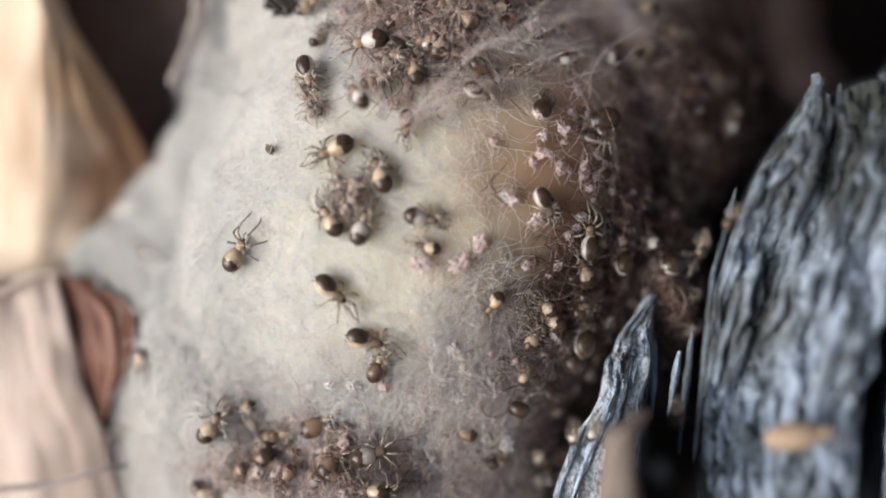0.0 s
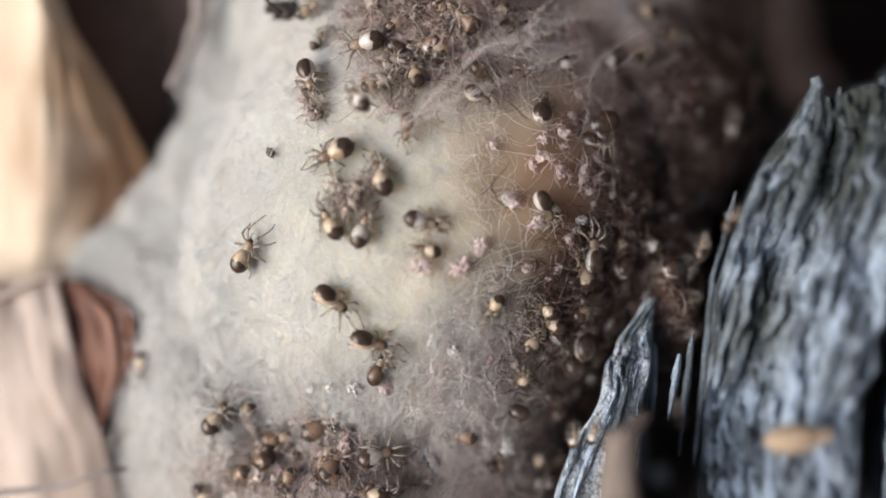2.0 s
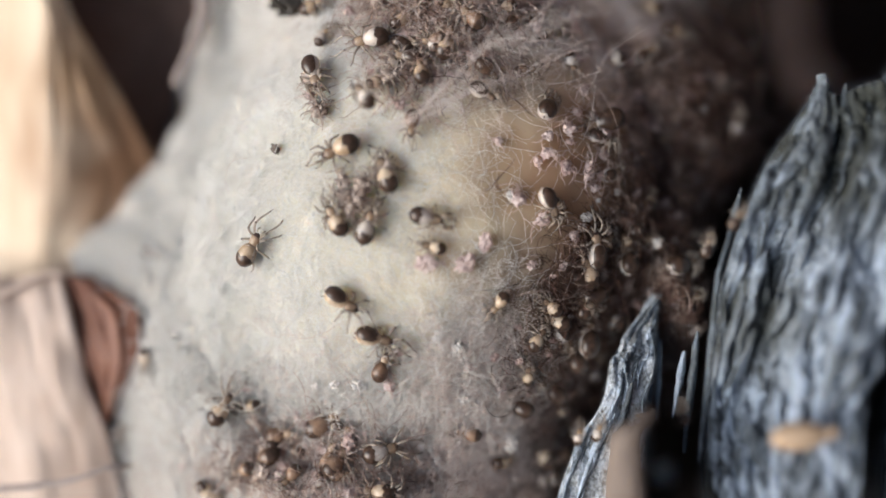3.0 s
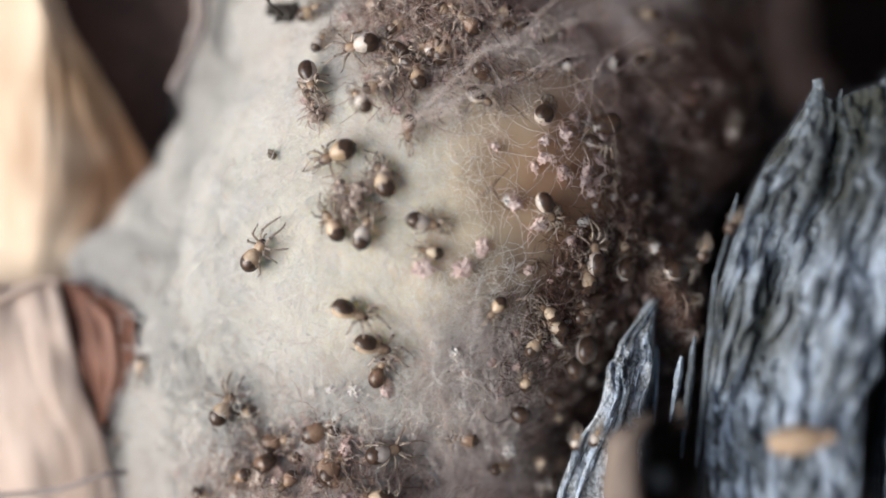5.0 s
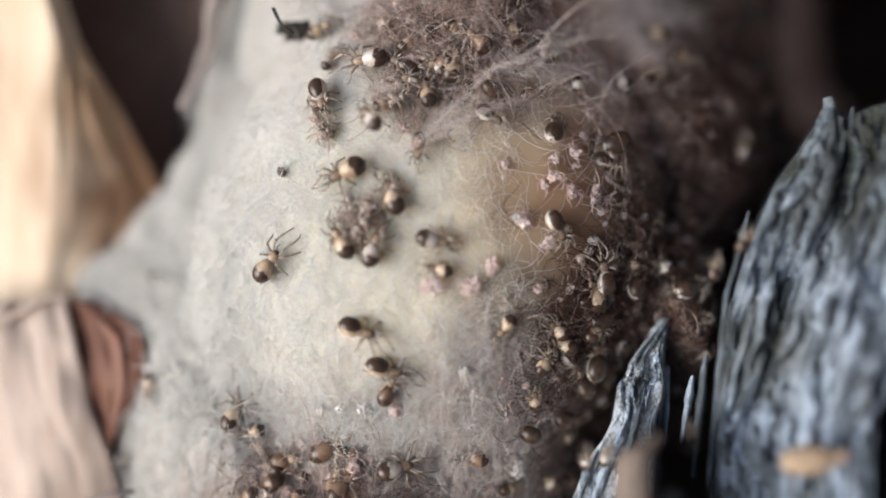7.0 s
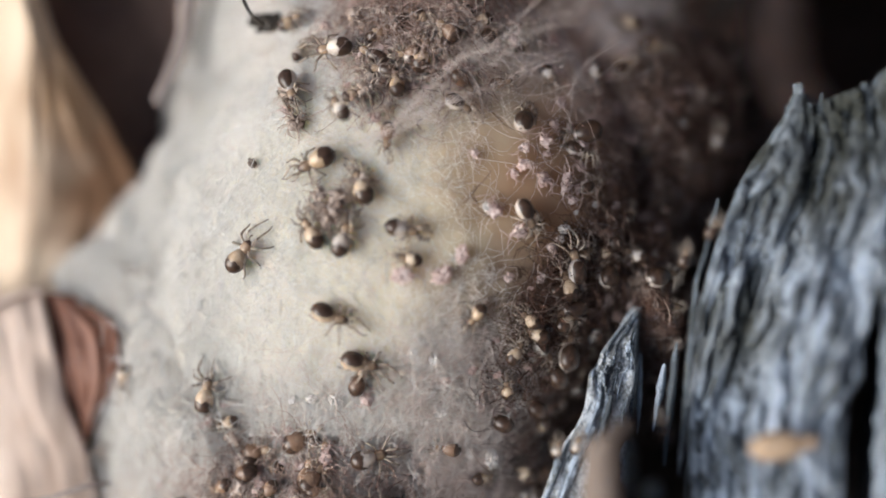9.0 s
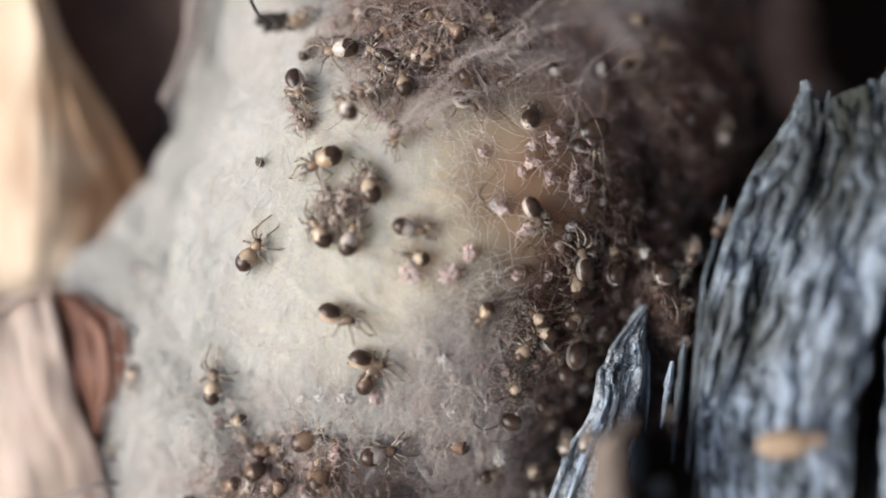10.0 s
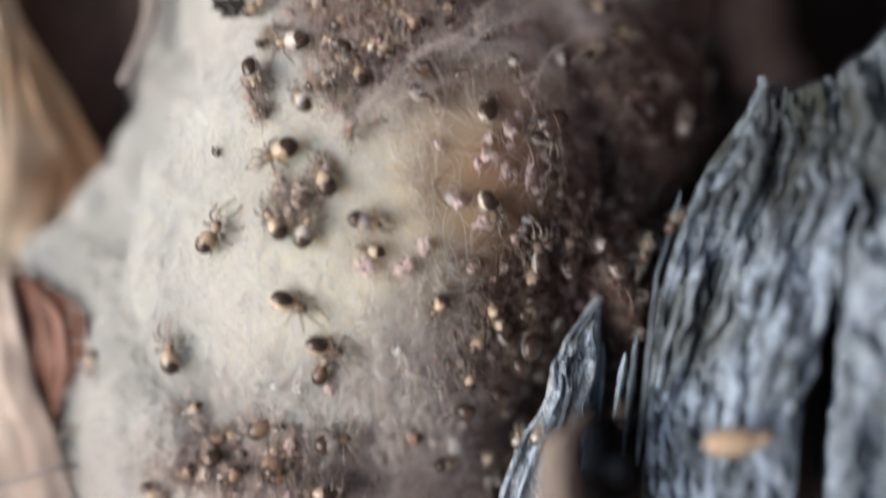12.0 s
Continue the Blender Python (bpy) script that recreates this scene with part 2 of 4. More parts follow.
def stain_shade(mat, colour, centre, radius, strength, cell=1.4):
    """A stain, or shade painted into the colour, of uneven outline round a place (mm) of the thing."""
    nt = mat.node_tree
    bs = nt.nodes["Principled BSDF"]
    was = bs.inputs["Base Color"].links[0].from_socket
    tc, wob, add = nt.nodes.new("ShaderNodeTexCoord"), nt.nodes.new("ShaderNodeTexNoise"), nt.nodes.new("ShaderNodeVectorMath")
    wob.inputs["Scale"].default_value, wob.inputs["Detail"].default_value = 1000.0 / cell, 4.0 if cell < 2 else 1.0
    nt.links.new(tc.outputs["Object"], wob.inputs["Vector"])
    add.operation = "MULTIPLY_ADD"
    add.inputs[1].default_value = (radius * 0.9 * MM,) * 3
    nt.links.new(wob.outputs["Color"], add.inputs[0])
    nt.links.new(tc.outputs["Object"], add.inputs[2])
    dist = nt.nodes.new("ShaderNodeVectorMath")
    dist.operation = "DISTANCE"
    dist.inputs[1].default_value = [(c + radius * 0.45) * MM for c in centre]
    nt.links.new(add.outputs[0], dist.inputs[0])
    rng = nt.nodes.new("ShaderNodeMapRange")
    rng.inputs["From Min"].default_value, rng.inputs["From Max"].default_value = radius * MM, radius * 0.4 * MM
    rng.inputs["To Max"].default_value = strength
    nt.links.new(dist.outputs["Value"], rng.inputs["Value"])
    mix = nt.nodes.new("ShaderNodeMix")
    mix.data_type = "RGBA"
    nt.links.new(rng.outputs[0], mix.inputs[0])
    nt.links.new(was, mix.inputs[6])
    mix.inputs[7].default_value = (*colour, 1)
    nt.links.new(mix.outputs[2], bs.inputs["Base Color"])


stain_shade(BED, (0.56, 0.44, 0.32), (2.8, 8.5, -1), 5.0, 0.8)
stain_shade(BED, (0.50, 0.32, 0.18), (5.6, 4.8, -2), 4.0, 0.9)
stain_shade(SAC, (0.82, 0.755, 0.60), (-0.4, 0.4, 0.5), 7.0, 0.85, 5.0)
# Amber silk, painted darker for the dome's side away from the light.
stain_shade(SAC, (0.62, 0.51, 0.34), (3.2, 1.6, 0.5), 5.4, 0.85, 5.0)
# Dusty silk at the upper left, with the shade over it painted in.
stain_shade(SAC, (0.42, 0.355, 0.31), (-6.0, 8.9, -3), 5.2, 0.88)
stain_shade(BED, (0.34, 0.28, 0.245), (-8.0, 7.8, -4), 5.6, 0.95)
# Right flank: brown silk, with its shade towards the cleft painted in.
stain_shade(SAC, (0.15, 0.10, 0.078), (5.7, -1.7, -1.0), 6.0, 0.97)
# Pinkish brown lower down, amber brown higher up.
stain_shade(SAC, (0.42, 0.33, 0.285), (2.6, -6.6, -1.5), 4.6, 0.8)
stain_shade(SAC, (0.38, 0.235, 0.14), (4.9, 3.2, 0), 4.8, 0.9, 3.0)
# Shade of the cleft, painted into the bed's colour.
stain_shade(BED, (0.075, 0.042, 0.031), (11.0, 3.0, -7), 8.5, 1.0)
stain_shade(BED, (0.02, 0.018, 0.013), (8.0, -7.5, -8.5), 4.8, 1.0)
# Pinkish grey tones at the left and along the bottom.
stain_shade(BED, (0.74, 0.60, 0.54), (-10.6, -3.2, -4), 3.8, 0.7)
stain_shade(BED, (0.64, 0.48, 0.41), (-9.6, -6.4, -4), 4.6, 0.8)
stain_shade(BED, (0.42, 0.33, 0.285), (1.6, -8.6, -1), 4.6, 0.7)
stain_shade(BED, (0.50, 0.39, 0.34), (-4.4, -8.2, -1), 3.6, 0.7)
# Cleft and the hole beyond: their shade is painted into the bed.
stain_shade(BED, (0.045, 0.034, 0.027), (12.0, 9.0, -6), 6.6, 1.0)
stain_shade(BED, (0.018, 0.016, 0.012), (15.5, 6.5, -9), 9.5, 1.0)
stain_shade(BED, (0.06, 0.043, 0.036), (5.8, -6.0, -3), 5.0, 1.0)
stain_shade(BED, (0.05, 0.034, 0.027), (8.6, 2.0, -5), 5.4, 0.95)
# Browner at the bottom right.
stain_shade(BED, (0.25, 0.18, 0.15), (4.4, -9.0, -1), 3.6, 0.85)
stain_shade(LEAF, (0.31, 0.155, 0.075), (-11.2, 3.2, -6), 5.0, 0.92, 2.2)
stain_shade(LEAF, (0.42, 0.26, 0.14), (-13.2, 6.4, -5), 2.4, 0.7, 1.8)
stain_shade(WOOD, (0.03, 0.031, 0.022), (11.6, 3.4, 1), 3.8, 0.75)
stain_shade(WOOD, (0.03, 0.032, 0.024), (13.8, 3.8, 2), 3.8, 0.75)
stain_shade(FIBRE, (0.035, 0.036, 0.026), (11.6, 3.4, 1), 3.4, 0.65)
stain_shade(FIBRE, (0.035, 0.037, 0.028), (13.9, 4.2, 2), 3.0, 0.6)
stain_shade(FIBRE, (0.06, 0.06, 0.045), (9.8, -2.4, 1), 2.2, 0.8)
# Shade in the gap by the stub, painted into the log's colour.
stain_shade(LOG, (0.018, 0.017, 0.012), (7.0, -7.0, -9), 5.0, 1.0)
stain_shade(WOOD, (0.05, 0.05, 0.035), (9.6, -2.0, 1), 2.0, 0.7)
# Darker low on the bark.
stain_shade(WOOD, (0.03, 0.03, 0.025), (8.6, -7.4, 1), 2.0, 0.8)

# ---- builders (all in mm) ----


def part(name, bm, mat, parent=None, label="", at=None, smooth=True):
    """Links a bmesh (in mm) as one mesh object, under a thing or by itself."""
    bmesh.ops.scale(bm, vec=(MM, MM, MM), verts=bm.verts)
    me = bpy.data.meshes.new(name)
    bm.to_mesh(me)
    bm.free()
    if smooth:
        me.polygons.foreach_set("use_smooth", [True] * len(me.polygons))
    me.materials.append(mat)
    ob = new(name, me)
    if at is not None:
        ob.matrix_basis = at
    if parent is not None:
        ob.parent = parent
    if label:
        tagged(ob, label)
    return ob


def raw(name, verts, faces, mat, at=None, parent=None, smooth=True):
    """Links arrays of vertices (mm) and faces as one mesh object."""
    me = bpy.data.meshes.new(name)
    verts, faces = np.asarray(verts, np.float32) * MM, np.asarray(faces, np.int32)
    k = faces.shape[1]
    me.vertices.add(len(verts))
    me.vertices.foreach_set("co", verts.ravel())
    me.loops.add(faces.size)
    me.loops.foreach_set("vertex_index", faces.ravel())
    me.polygons.add(len(faces))
    me.polygons.foreach_set("loop_start", np.arange(0, faces.size, k, dtype=np.int32))
    me.polygons.foreach_set("use_smooth", np.full(len(faces), smooth))
    me.update(calc_edges=True)
    me.validate()
    me.materials.append(mat)
    ob = new(name, me)
    if at is not None:
        ob.matrix_basis = at
    if parent is not None:
        ob.parent = parent
    return ob


def tubes(paths, radius, sides=3, taper=0.6):
    """Vertices and faces of thin tubes along paths (n, k, 3); radius is one number or one a path."""
    n, k, _ = paths.shape
    d = np.gradient(paths, axis=1)
    d /= np.linalg.norm(d, axis=2, keepdims=True) + 1e-9
    ref = np.where(np.abs(d[..., 2:3]) > 0.9, [[[1.0, 0, 0]]], [[[0, 0, 1.0]]])
    a = np.cross(d, ref)
    a /= np.linalg.norm(a, axis=2, keepdims=True) + 1e-9
    b = np.cross(d, a)
    r = np.broadcast_to(np.asarray(radius, float).reshape(-1, 1, 1), (n, 1, 1)) * np.linspace(1, taper, k).reshape(1, k, 1)
    ring = [paths + r * (math.cos(t) * a + math.sin(t) * b) for t in np.arange(sides) * 2 * math.pi / sides]
    verts = np.stack(ring, axis=2).reshape(-1, 3)
    base = (np.arange(n) * k * sides)[:, None, None] + (np.arange(k - 1) * sides)[None, :, None]
    i = np.arange(sides)[None, None, :]
    j = (i + 1) % sides
    quads = np.stack([base + i, base + j, base + sides + j, base + sides + i], axis=-1)
    return verts, quads.reshape(-1, 4)


def sheet(name, us, vs, fn, mat, floor, at=SLOPE):
    """A height field over the slope with a skirt down to floor."""
    U, V = np.meshgrid(us, vs)
    W = fn(U, V)
    n, m = U.shape
    top = np.stack([U, V, W], -1).reshape(-1, 3)
    idx = np.arange(n * m).reshape(n, m)
    q = np.stack([idx[:-1, :-1], idx[:-1, 1:], idx[1:, 1:], idx[1:, :-1]], -1).reshape(-1, 4)
    rim = np.concatenate([idx[0, :], idx[1:, -1], idx[-1, -2::-1], idx[-2:0:-1, 0]])
    low = top[rim].copy()
    low[:, 2] = floor
    k, o = len(rim), len(top)
    a = np.arange(k)
    b = (a + 1) % k
    skirt = np.stack([rim[a], o + a, o + b, rim[b]], -1)
    return raw(name, np.concatenate([top, low]), np.concatenate([q, skirt]), mat, at)


# ---- ground, log ----
def log_height(u, v):
    """The log's side: a deep rotten hole beside the bark, and beyond it an unseen wall added to block sky light."""
    h = -9.0 + 0.5 * rough(u * 0.15, v * 0.15, 21) + 0.25 * rough(u * 0.8, v * 0.8, 23) - 0.006 * np.maximum(-v - 12, 0) ** 1.7
    h = h - 22 * np.clip((u - 12.5) / 2, 0, 1) * np.clip((30 - u) / 3, 0, 1) * np.clip((v - 2.5) / 3, 0, 1) * np.clip((18 - v) / 3, 0, 1)
    sky_wall = np.maximum(np.clip((u - 26) / 9, 0, 1), np.clip((v - 21) / 9, 0, 1) * np.clip((u + 6) / 14, 0, 1))
    return h + (62 + 4 * rough(u * 0.1, v * 0.1, 27)) * sky_wall


g = np.sign(np.linspace(-1, 1, 61)) * np.abs(np.linspace(-1, 1, 61)) ** 5
tagged(sheet("ground", g * 300000, g * 300000, lambda u, v: 1.5 * rough(u * 0.02, v * 0.02, 31), SOIL, -50, pose(0, 0, -0.02)),
       "dark forest soil with leaf mould", "ground", kind="structure")
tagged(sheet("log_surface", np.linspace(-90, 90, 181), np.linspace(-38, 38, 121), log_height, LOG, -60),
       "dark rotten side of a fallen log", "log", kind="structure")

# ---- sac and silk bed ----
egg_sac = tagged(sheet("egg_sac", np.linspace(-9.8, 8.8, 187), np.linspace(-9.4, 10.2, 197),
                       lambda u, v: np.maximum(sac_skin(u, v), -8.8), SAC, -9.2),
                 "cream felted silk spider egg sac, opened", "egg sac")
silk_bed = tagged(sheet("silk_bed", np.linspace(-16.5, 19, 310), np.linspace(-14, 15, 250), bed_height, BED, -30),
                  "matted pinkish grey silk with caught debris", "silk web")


# ---- weathered wood at the edge of the cleft ----
def ribbon(name, path, wide, thick, mat, seed, parent=None, label="", category=""):
    """A rough fibre of wood along a path: domed, uneven, thinning out at both ends."""
    p = np.asarray(path, float)
    k = len(p)
    t = np.linspace(0, 1, k)
    d = np.gradient(p, axis=0)
    side = np.stack([-d[:, 1], d[:, 0], 0 * t], -1)
    side /= np.linalg.norm(side, axis=1, keepdims=True) + 1e-9
    half = wide * (np.sin(math.pi * np.clip(t * 0.92 + 0.06, 0, 1)) ** 0.6) * (1 + 0.45 * rough(t * 5, 0 * t, seed))
    rows = []
    for x in (-1, -0.6, -0.15, 0.3, 0.7, 1):
        up = thick * ((1 - x * x) * (1 + 0.6 * grain(t * 7 + x, x * 2 + 0 * t, seed + 2)) + 0.5 * grain(t * 24, x * 3 + 0 * t, seed + 4)) - 0.05 * abs(x)
        rows.append(p + side * (half * (x + 0.2 * grain(t * 9, 0 * t, seed + 3)))[:, None] + np.stack([0 * t, 0 * t, up], -1))
    rows.append(p - [0, 0, 0.5 * thick + 0.1])
    c = len(rows)
    verts = np.stack(rows, 1).reshape(-1, 3)
    i, j = np.meshgrid(np.arange(k - 1), np.arange(c), indexing="ij")
    a, b = i * c + j, i * c + (j + 1) % c
    ob = raw(name, verts, np.stack([a, b, b + c, a + c], -1).reshape(-1, 4), mat, SLOPE if parent is None else None, parent)
    return tagged(ob, label, category) if label else ob


def splinter(name, left, right, mat, lift, relief, seed, n=90, m=200, floor=-9.2, arch=0.6, label="", jag=0.5, splay=1.27, fibres=0, coarse=1.0):
    """A fibrous piece of wood between two edges, each a few points (u, v, w) from the top down; ridges run along it."""
    def along(pts):
        pts = np.array(pts)
        s = np.linspace(0, 1, len(pts))
        t = np.linspace(0, 1, m)
        return np.stack([np.interp(t, s, pts[:, i]) for i in range(3)], -1)
    A, B = along(left), along(right)
    t = np.linspace(0, 1, n)
    S, T = np.meshgrid(t, np.arange(m))
    G = A[:, None, :] * (1 - t)[None, :, None] + B[:, None, :] * t[None, :, None]
    width = np.linalg.norm(B - A, axis=1).mean()
    x, y = S * width, T / m * np.linalg.norm(A[0] - A[-1])
    wob = 0.35 * rough(x * 0.25, y * 0.12, seed + 5)
    x = x + 0.22 * rough(x * 0.5, y * 0.35, seed + 12)
    crest = (1 - np.abs(grain((x + wob) * 0.55, y * 0.10, seed))) ** 2
    f = 0.30 * crest + 0.42 * rough((x + wob) * 0.9, y * 0.5, seed + 1, 4) + 0.30 * rough(x * 1.4, y * 0.9, seed + 20, 4) + 0.28 * grain(x * 4.5, y * 1.0, seed + 2) + 0.2 * grain(x * 9, y * 2.6, seed + 3)
    G[..., 2] += lift + relief * (f - 0.6) + arch * np.sin(math.pi * S) ** 0.5
    G[..., 0] += 0.25 * grain(y * 0.6, S * 3, seed + 7)
    G[..., 1] += np.exp(-T / 5.0) * jag * grain(x * 0.9, 0 * x, seed + 8)
    top = G.reshape(-1, 3)
    idx = np.arange(m * n).reshape(m, n)
    q = np.stack([idx[:-1, :-1], idx[1:, :-1], idx[1:, 1:], idx[:-1, 1:]], -1).reshape(-1, 4)
    rim = np.concatenate([idx[0, :], idx[1:, -1], idx[-1, -2::-1], idx[-2:0:-1, 0]])
    mid = top[rim] * [(1 + splay) / 2, (1 + splay) / 2, 0.5] + [0, 0, floor * 0.5]
    low = top[rim] * [splay, splay, 0] + [0, 0, floor]
    k, o = len(rim), len(top)
    a = np.arange(k)
    b = (a + 1) % k
    s1 = np.stack([rim[a], rim[b], o + b, o + a], -1)
    s2 = np.stack([o + a, o + b, o + k + b, o + k + a], -1)
    slab = tagged(raw(name, np.concatenate([top, mid, low]), np.concatenate([q, s1, s2]), mat, SLOPE), label, "bark")
    rng = np.random.RandomState(seed)
    for i in range(fibres):
        t0 = rng.uniform(-0.03, 0.9)
        ln, s = rng.uniform(0.05, 0.26), rng.uniform(0.02, 0.98)
        t = np.linspace(t0, min(t0 + ln, 0.99), 30)
        s = np.clip(s + 0.04 * rough(t * 9, 0 * t, seed + i) + rng.uniform(-0.05, 0.05) * (t - t0), 0, 1)
        row, col = np.clip(t, 0, 1) * (m - 1), s * (n - 1)
        p = G[row.astype(int), np.round(col).astype(int)].copy()
        p[:, 1] -= np.minimum(t, 0) * np.linalg.norm(A[0] - A[-1])
        p[:, 2] += rng.uniform(-0.05, 0.2)
        for _ in range(3):
            p[1:-1] = (p[:-2] + 2 * p[1:-1] + p[2:]) / 4
        wide = coarse * rng.uniform(0.05, 0.24)
        ribbon("fibre", p, wide, wide * rng.uniform(0.5, 1.0), FIBRE, seed * 7 + i, parent=slab)
    return slab


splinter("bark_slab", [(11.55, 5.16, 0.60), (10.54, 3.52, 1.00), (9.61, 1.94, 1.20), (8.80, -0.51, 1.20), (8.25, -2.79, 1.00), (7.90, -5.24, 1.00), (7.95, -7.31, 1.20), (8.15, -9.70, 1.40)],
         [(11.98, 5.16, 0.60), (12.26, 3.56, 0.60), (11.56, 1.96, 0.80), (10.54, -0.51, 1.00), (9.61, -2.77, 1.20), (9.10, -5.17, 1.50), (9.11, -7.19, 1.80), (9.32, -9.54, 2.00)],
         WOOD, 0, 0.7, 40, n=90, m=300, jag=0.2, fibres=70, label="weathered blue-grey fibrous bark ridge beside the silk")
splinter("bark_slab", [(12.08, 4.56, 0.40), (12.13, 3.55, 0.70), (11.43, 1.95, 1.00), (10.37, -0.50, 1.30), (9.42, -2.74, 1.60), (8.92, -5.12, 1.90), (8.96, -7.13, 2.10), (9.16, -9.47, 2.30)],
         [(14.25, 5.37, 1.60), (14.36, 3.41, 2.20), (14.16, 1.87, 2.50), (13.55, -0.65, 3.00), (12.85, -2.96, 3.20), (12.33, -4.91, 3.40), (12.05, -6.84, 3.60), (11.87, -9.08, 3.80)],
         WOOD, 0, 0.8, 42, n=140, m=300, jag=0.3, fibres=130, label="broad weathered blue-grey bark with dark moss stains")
splinter("bark_slab", [(13.67, 5.48, 2.00), (13.97, 2.01, 3.00), (13.57, -0.96, 3.60), (13.17, -4.18, 4.00), (12.94, -8.97, 4.20)],
         [(16.87, 8.32, 3.00), (18.02, 1.95, 4.00), (17.76, -0.94, 4.50), (17.18, -4.06, 5.00), (16.87, -8.76, 5.00)],
         WOOD, 0, 1.3, 45, n=110, m=220, fibres=30, label="weathered grey bark rising beyond a dark crack")
splinter("bark_splinter", [(7.03, -1.33, -1.50), (5.62, -2.92, -0.80), (5.02, -3.62, -0.40), (4.70, -5.38, 0.00), (3.89, -7.36, 0.00), (3.17, -10.06, 0.00)],
         [(7.22, -1.40, -1.50), (6.94, -2.92, -0.80), (6.75, -3.62, -0.40), (6.23, -5.38, 0.00), (5.87, -7.36, 0.00), (5.69, -10.06, 0.00)],
         SPECKLED, 0, 0.3, 50, arch=0.15, n=70, m=160, fibres=44, coarse=0.45, label="narrow weathered grey bark splinter beside the silk")
splinter("bark_stub", [(5.13, -4.79, 4.00), (4.70, -5.31, 4.00), (4.65, -6.60, 4.00), (4.62, -9.02, 4.00)],
         [(5.71, -4.75, 4.00), (5.62, -5.31, 4.00), (5.46, -6.60, 4.00), (5.39, -9.02, 4.00)],
         STUB, 0, 0.15, 60, n=30, m=60, splay=1.4, label="blunt brown wood stub in the cleft")


SLIVER = "thin grey sliver of wood split off the bark"
for k, (pts, wide) in enumerate([([(6.62, -2.6, -1.2), (6.66, -3.6, -0.9), (6.60, -5.0, -0.8)], 0.10), ([(7.66, -3.3, -0.6), (7.45, -4.2, -0.3), (7.20, -5.4, -0.2)], 0.11),
                                 ([(8.42, -0.6, 0.9), (8.24, -1.8, 1.2), (8.10, -3.2, 1.3), (7.75, -6.6, 1.2)], 0.12), ([(7.05, -3.0, -1.6), (6.98, -4.4, -1.4), (6.86, -5.6, -1.2)], 0.07),
                                 ([(7.90, -2.6, 0.3), (7.66, -4.2, 0.5), (7.40, -6.4, 0.6)], 0.13), ([(9.2, 1.9, 0.6), (8.8, 0.6, 1.0), (8.3, -0.9, 1.2)], 0.10)]):
    t = np.linspace(0, len(pts) - 1, 24)
    ribbon("wood_sliver", np.stack([np.interp(t, np.arange(len(pts)), np.array(pts)[:, i]) for i in range(3)], -1), wide, wide * 0.8, FIBRE, 300 + k,
           label=SLIVER, category="sliver")


# ---- dry leaves ----
def blade(name, left, right, mat, bulge, seed, thick=0.12, label="", n=60, m=60, parent=None, skew=1.0, crinkle=1.0, crest=None):
    """A curled dry leaf blade between two edges of (u, v, w) points from the top down, arched by bulge, with veins and thickness."""
    def along(pts):
        pts = np.array(pts)
        s, t = np.linspace(0, 1, len(pts)), np.linspace(0, 1, m)
        c = np.stack([np.interp(t, s, pts[:, i]) for i in range(3)], -1)
        for _ in range(6):
            c[1:-1] = (c[:-2] + 2 * c[1:-1] + c[2:]) / 4
        return c
    A, B = along(left), along(right)
    t = np.linspace(0, 1, n)
    S, T = np.meshgrid(t, np.linspace(0, 1, m))
    G = A[:, None, :] * (1 - t)[None, :, None] + B[:, None, :] * t[None, :, None]
    if crest is not None:
        C, e = along(crest), np.clip((t - 0.5) / 0.5, 0, 1)
        G = np.where((t < 0.5)[None, :, None], A[:, None, :] * (1 - 2 * t)[None, :, None] + C[:, None, :] * (2 * t)[None, :, None],
                     C[:, None, :] * (1 - e)[None, :, None] + B[:, None, :] * e[None, :, None])
        for _ in range(8):
            G[:, 1:-1] = (G[:, :-2] + 2 * G[:, 1:-1] + G[:, 2:]) / 4
    G[..., 2] += bulge * np.sin(math.pi * S ** skew) + crinkle * (0.5 * rough(S * 3, T * 2.5, seed) + 0.35 * rough(S * 9, T * 1.2, seed + 1))
    back = G - [0, 0, thick]
    idx = np.arange(m * n).reshape(m, n)
    q = np.stack([idx[:-1, :-1], idx[1:, :-1], idx[1:, 1:], idx[:-1, 1:]], -1).reshape(-1, 4)
    rim = np.concatenate([idx[0, :], idx[1:, -1], idx[-1, -2::-1], idx[-2:0:-1, 0]])
    a, o = np.arange(len(rim)), m * n
    b = (a + 1) % len(rim)
    side = np.stack([rim[a], rim[b], o + rim[b], o + rim[a]], -1)
    ob = raw(name, np.concatenate([G.reshape(-1, 3), back.reshape(-1, 3)]), np.concatenate([q, q[:, ::-1] + o, side]), mat,
             SLOPE if parent is None else None, parent)
    return tagged(ob, label, "leaf") if parent is None else ob


dry_leaf = tagged(new("dry_leaf"), "large curled dry tan leaf lying on the log", "leaf")
dry_leaf.matrix_basis = SLOPE
blade("leaf_blade", [(-26.0, 13.5, -12.5), (-25.0, 6.5, -12.0), (-24.5, 2.0, -12.0), (-24.0, -2.6, -11.5)],
      [(-15.2, 12.6, -6.2), (-13.7, 8.4, -6.0), (-12.1, 5.7, -6.2), (-10.6, 2.4, -6.9), (-12.6, -1.0, -7.9)], LEAF, 0.0, 74, n=90, m=90, crinkle=0.6, parent=dry_leaf,
      crest=[(-15.5, 13.0, -5.2), (-14.2, 8.4, -4.8), (-14.3, 5.7, -4.6), (-14.6, 2.4, -5.0), (-15.2, -1.2, -6.2)])
curled = tagged(new("curled_leaf"), "pale dry leaf rolled over its russet inside", "leaf")
curled.matrix_basis = SLOPE
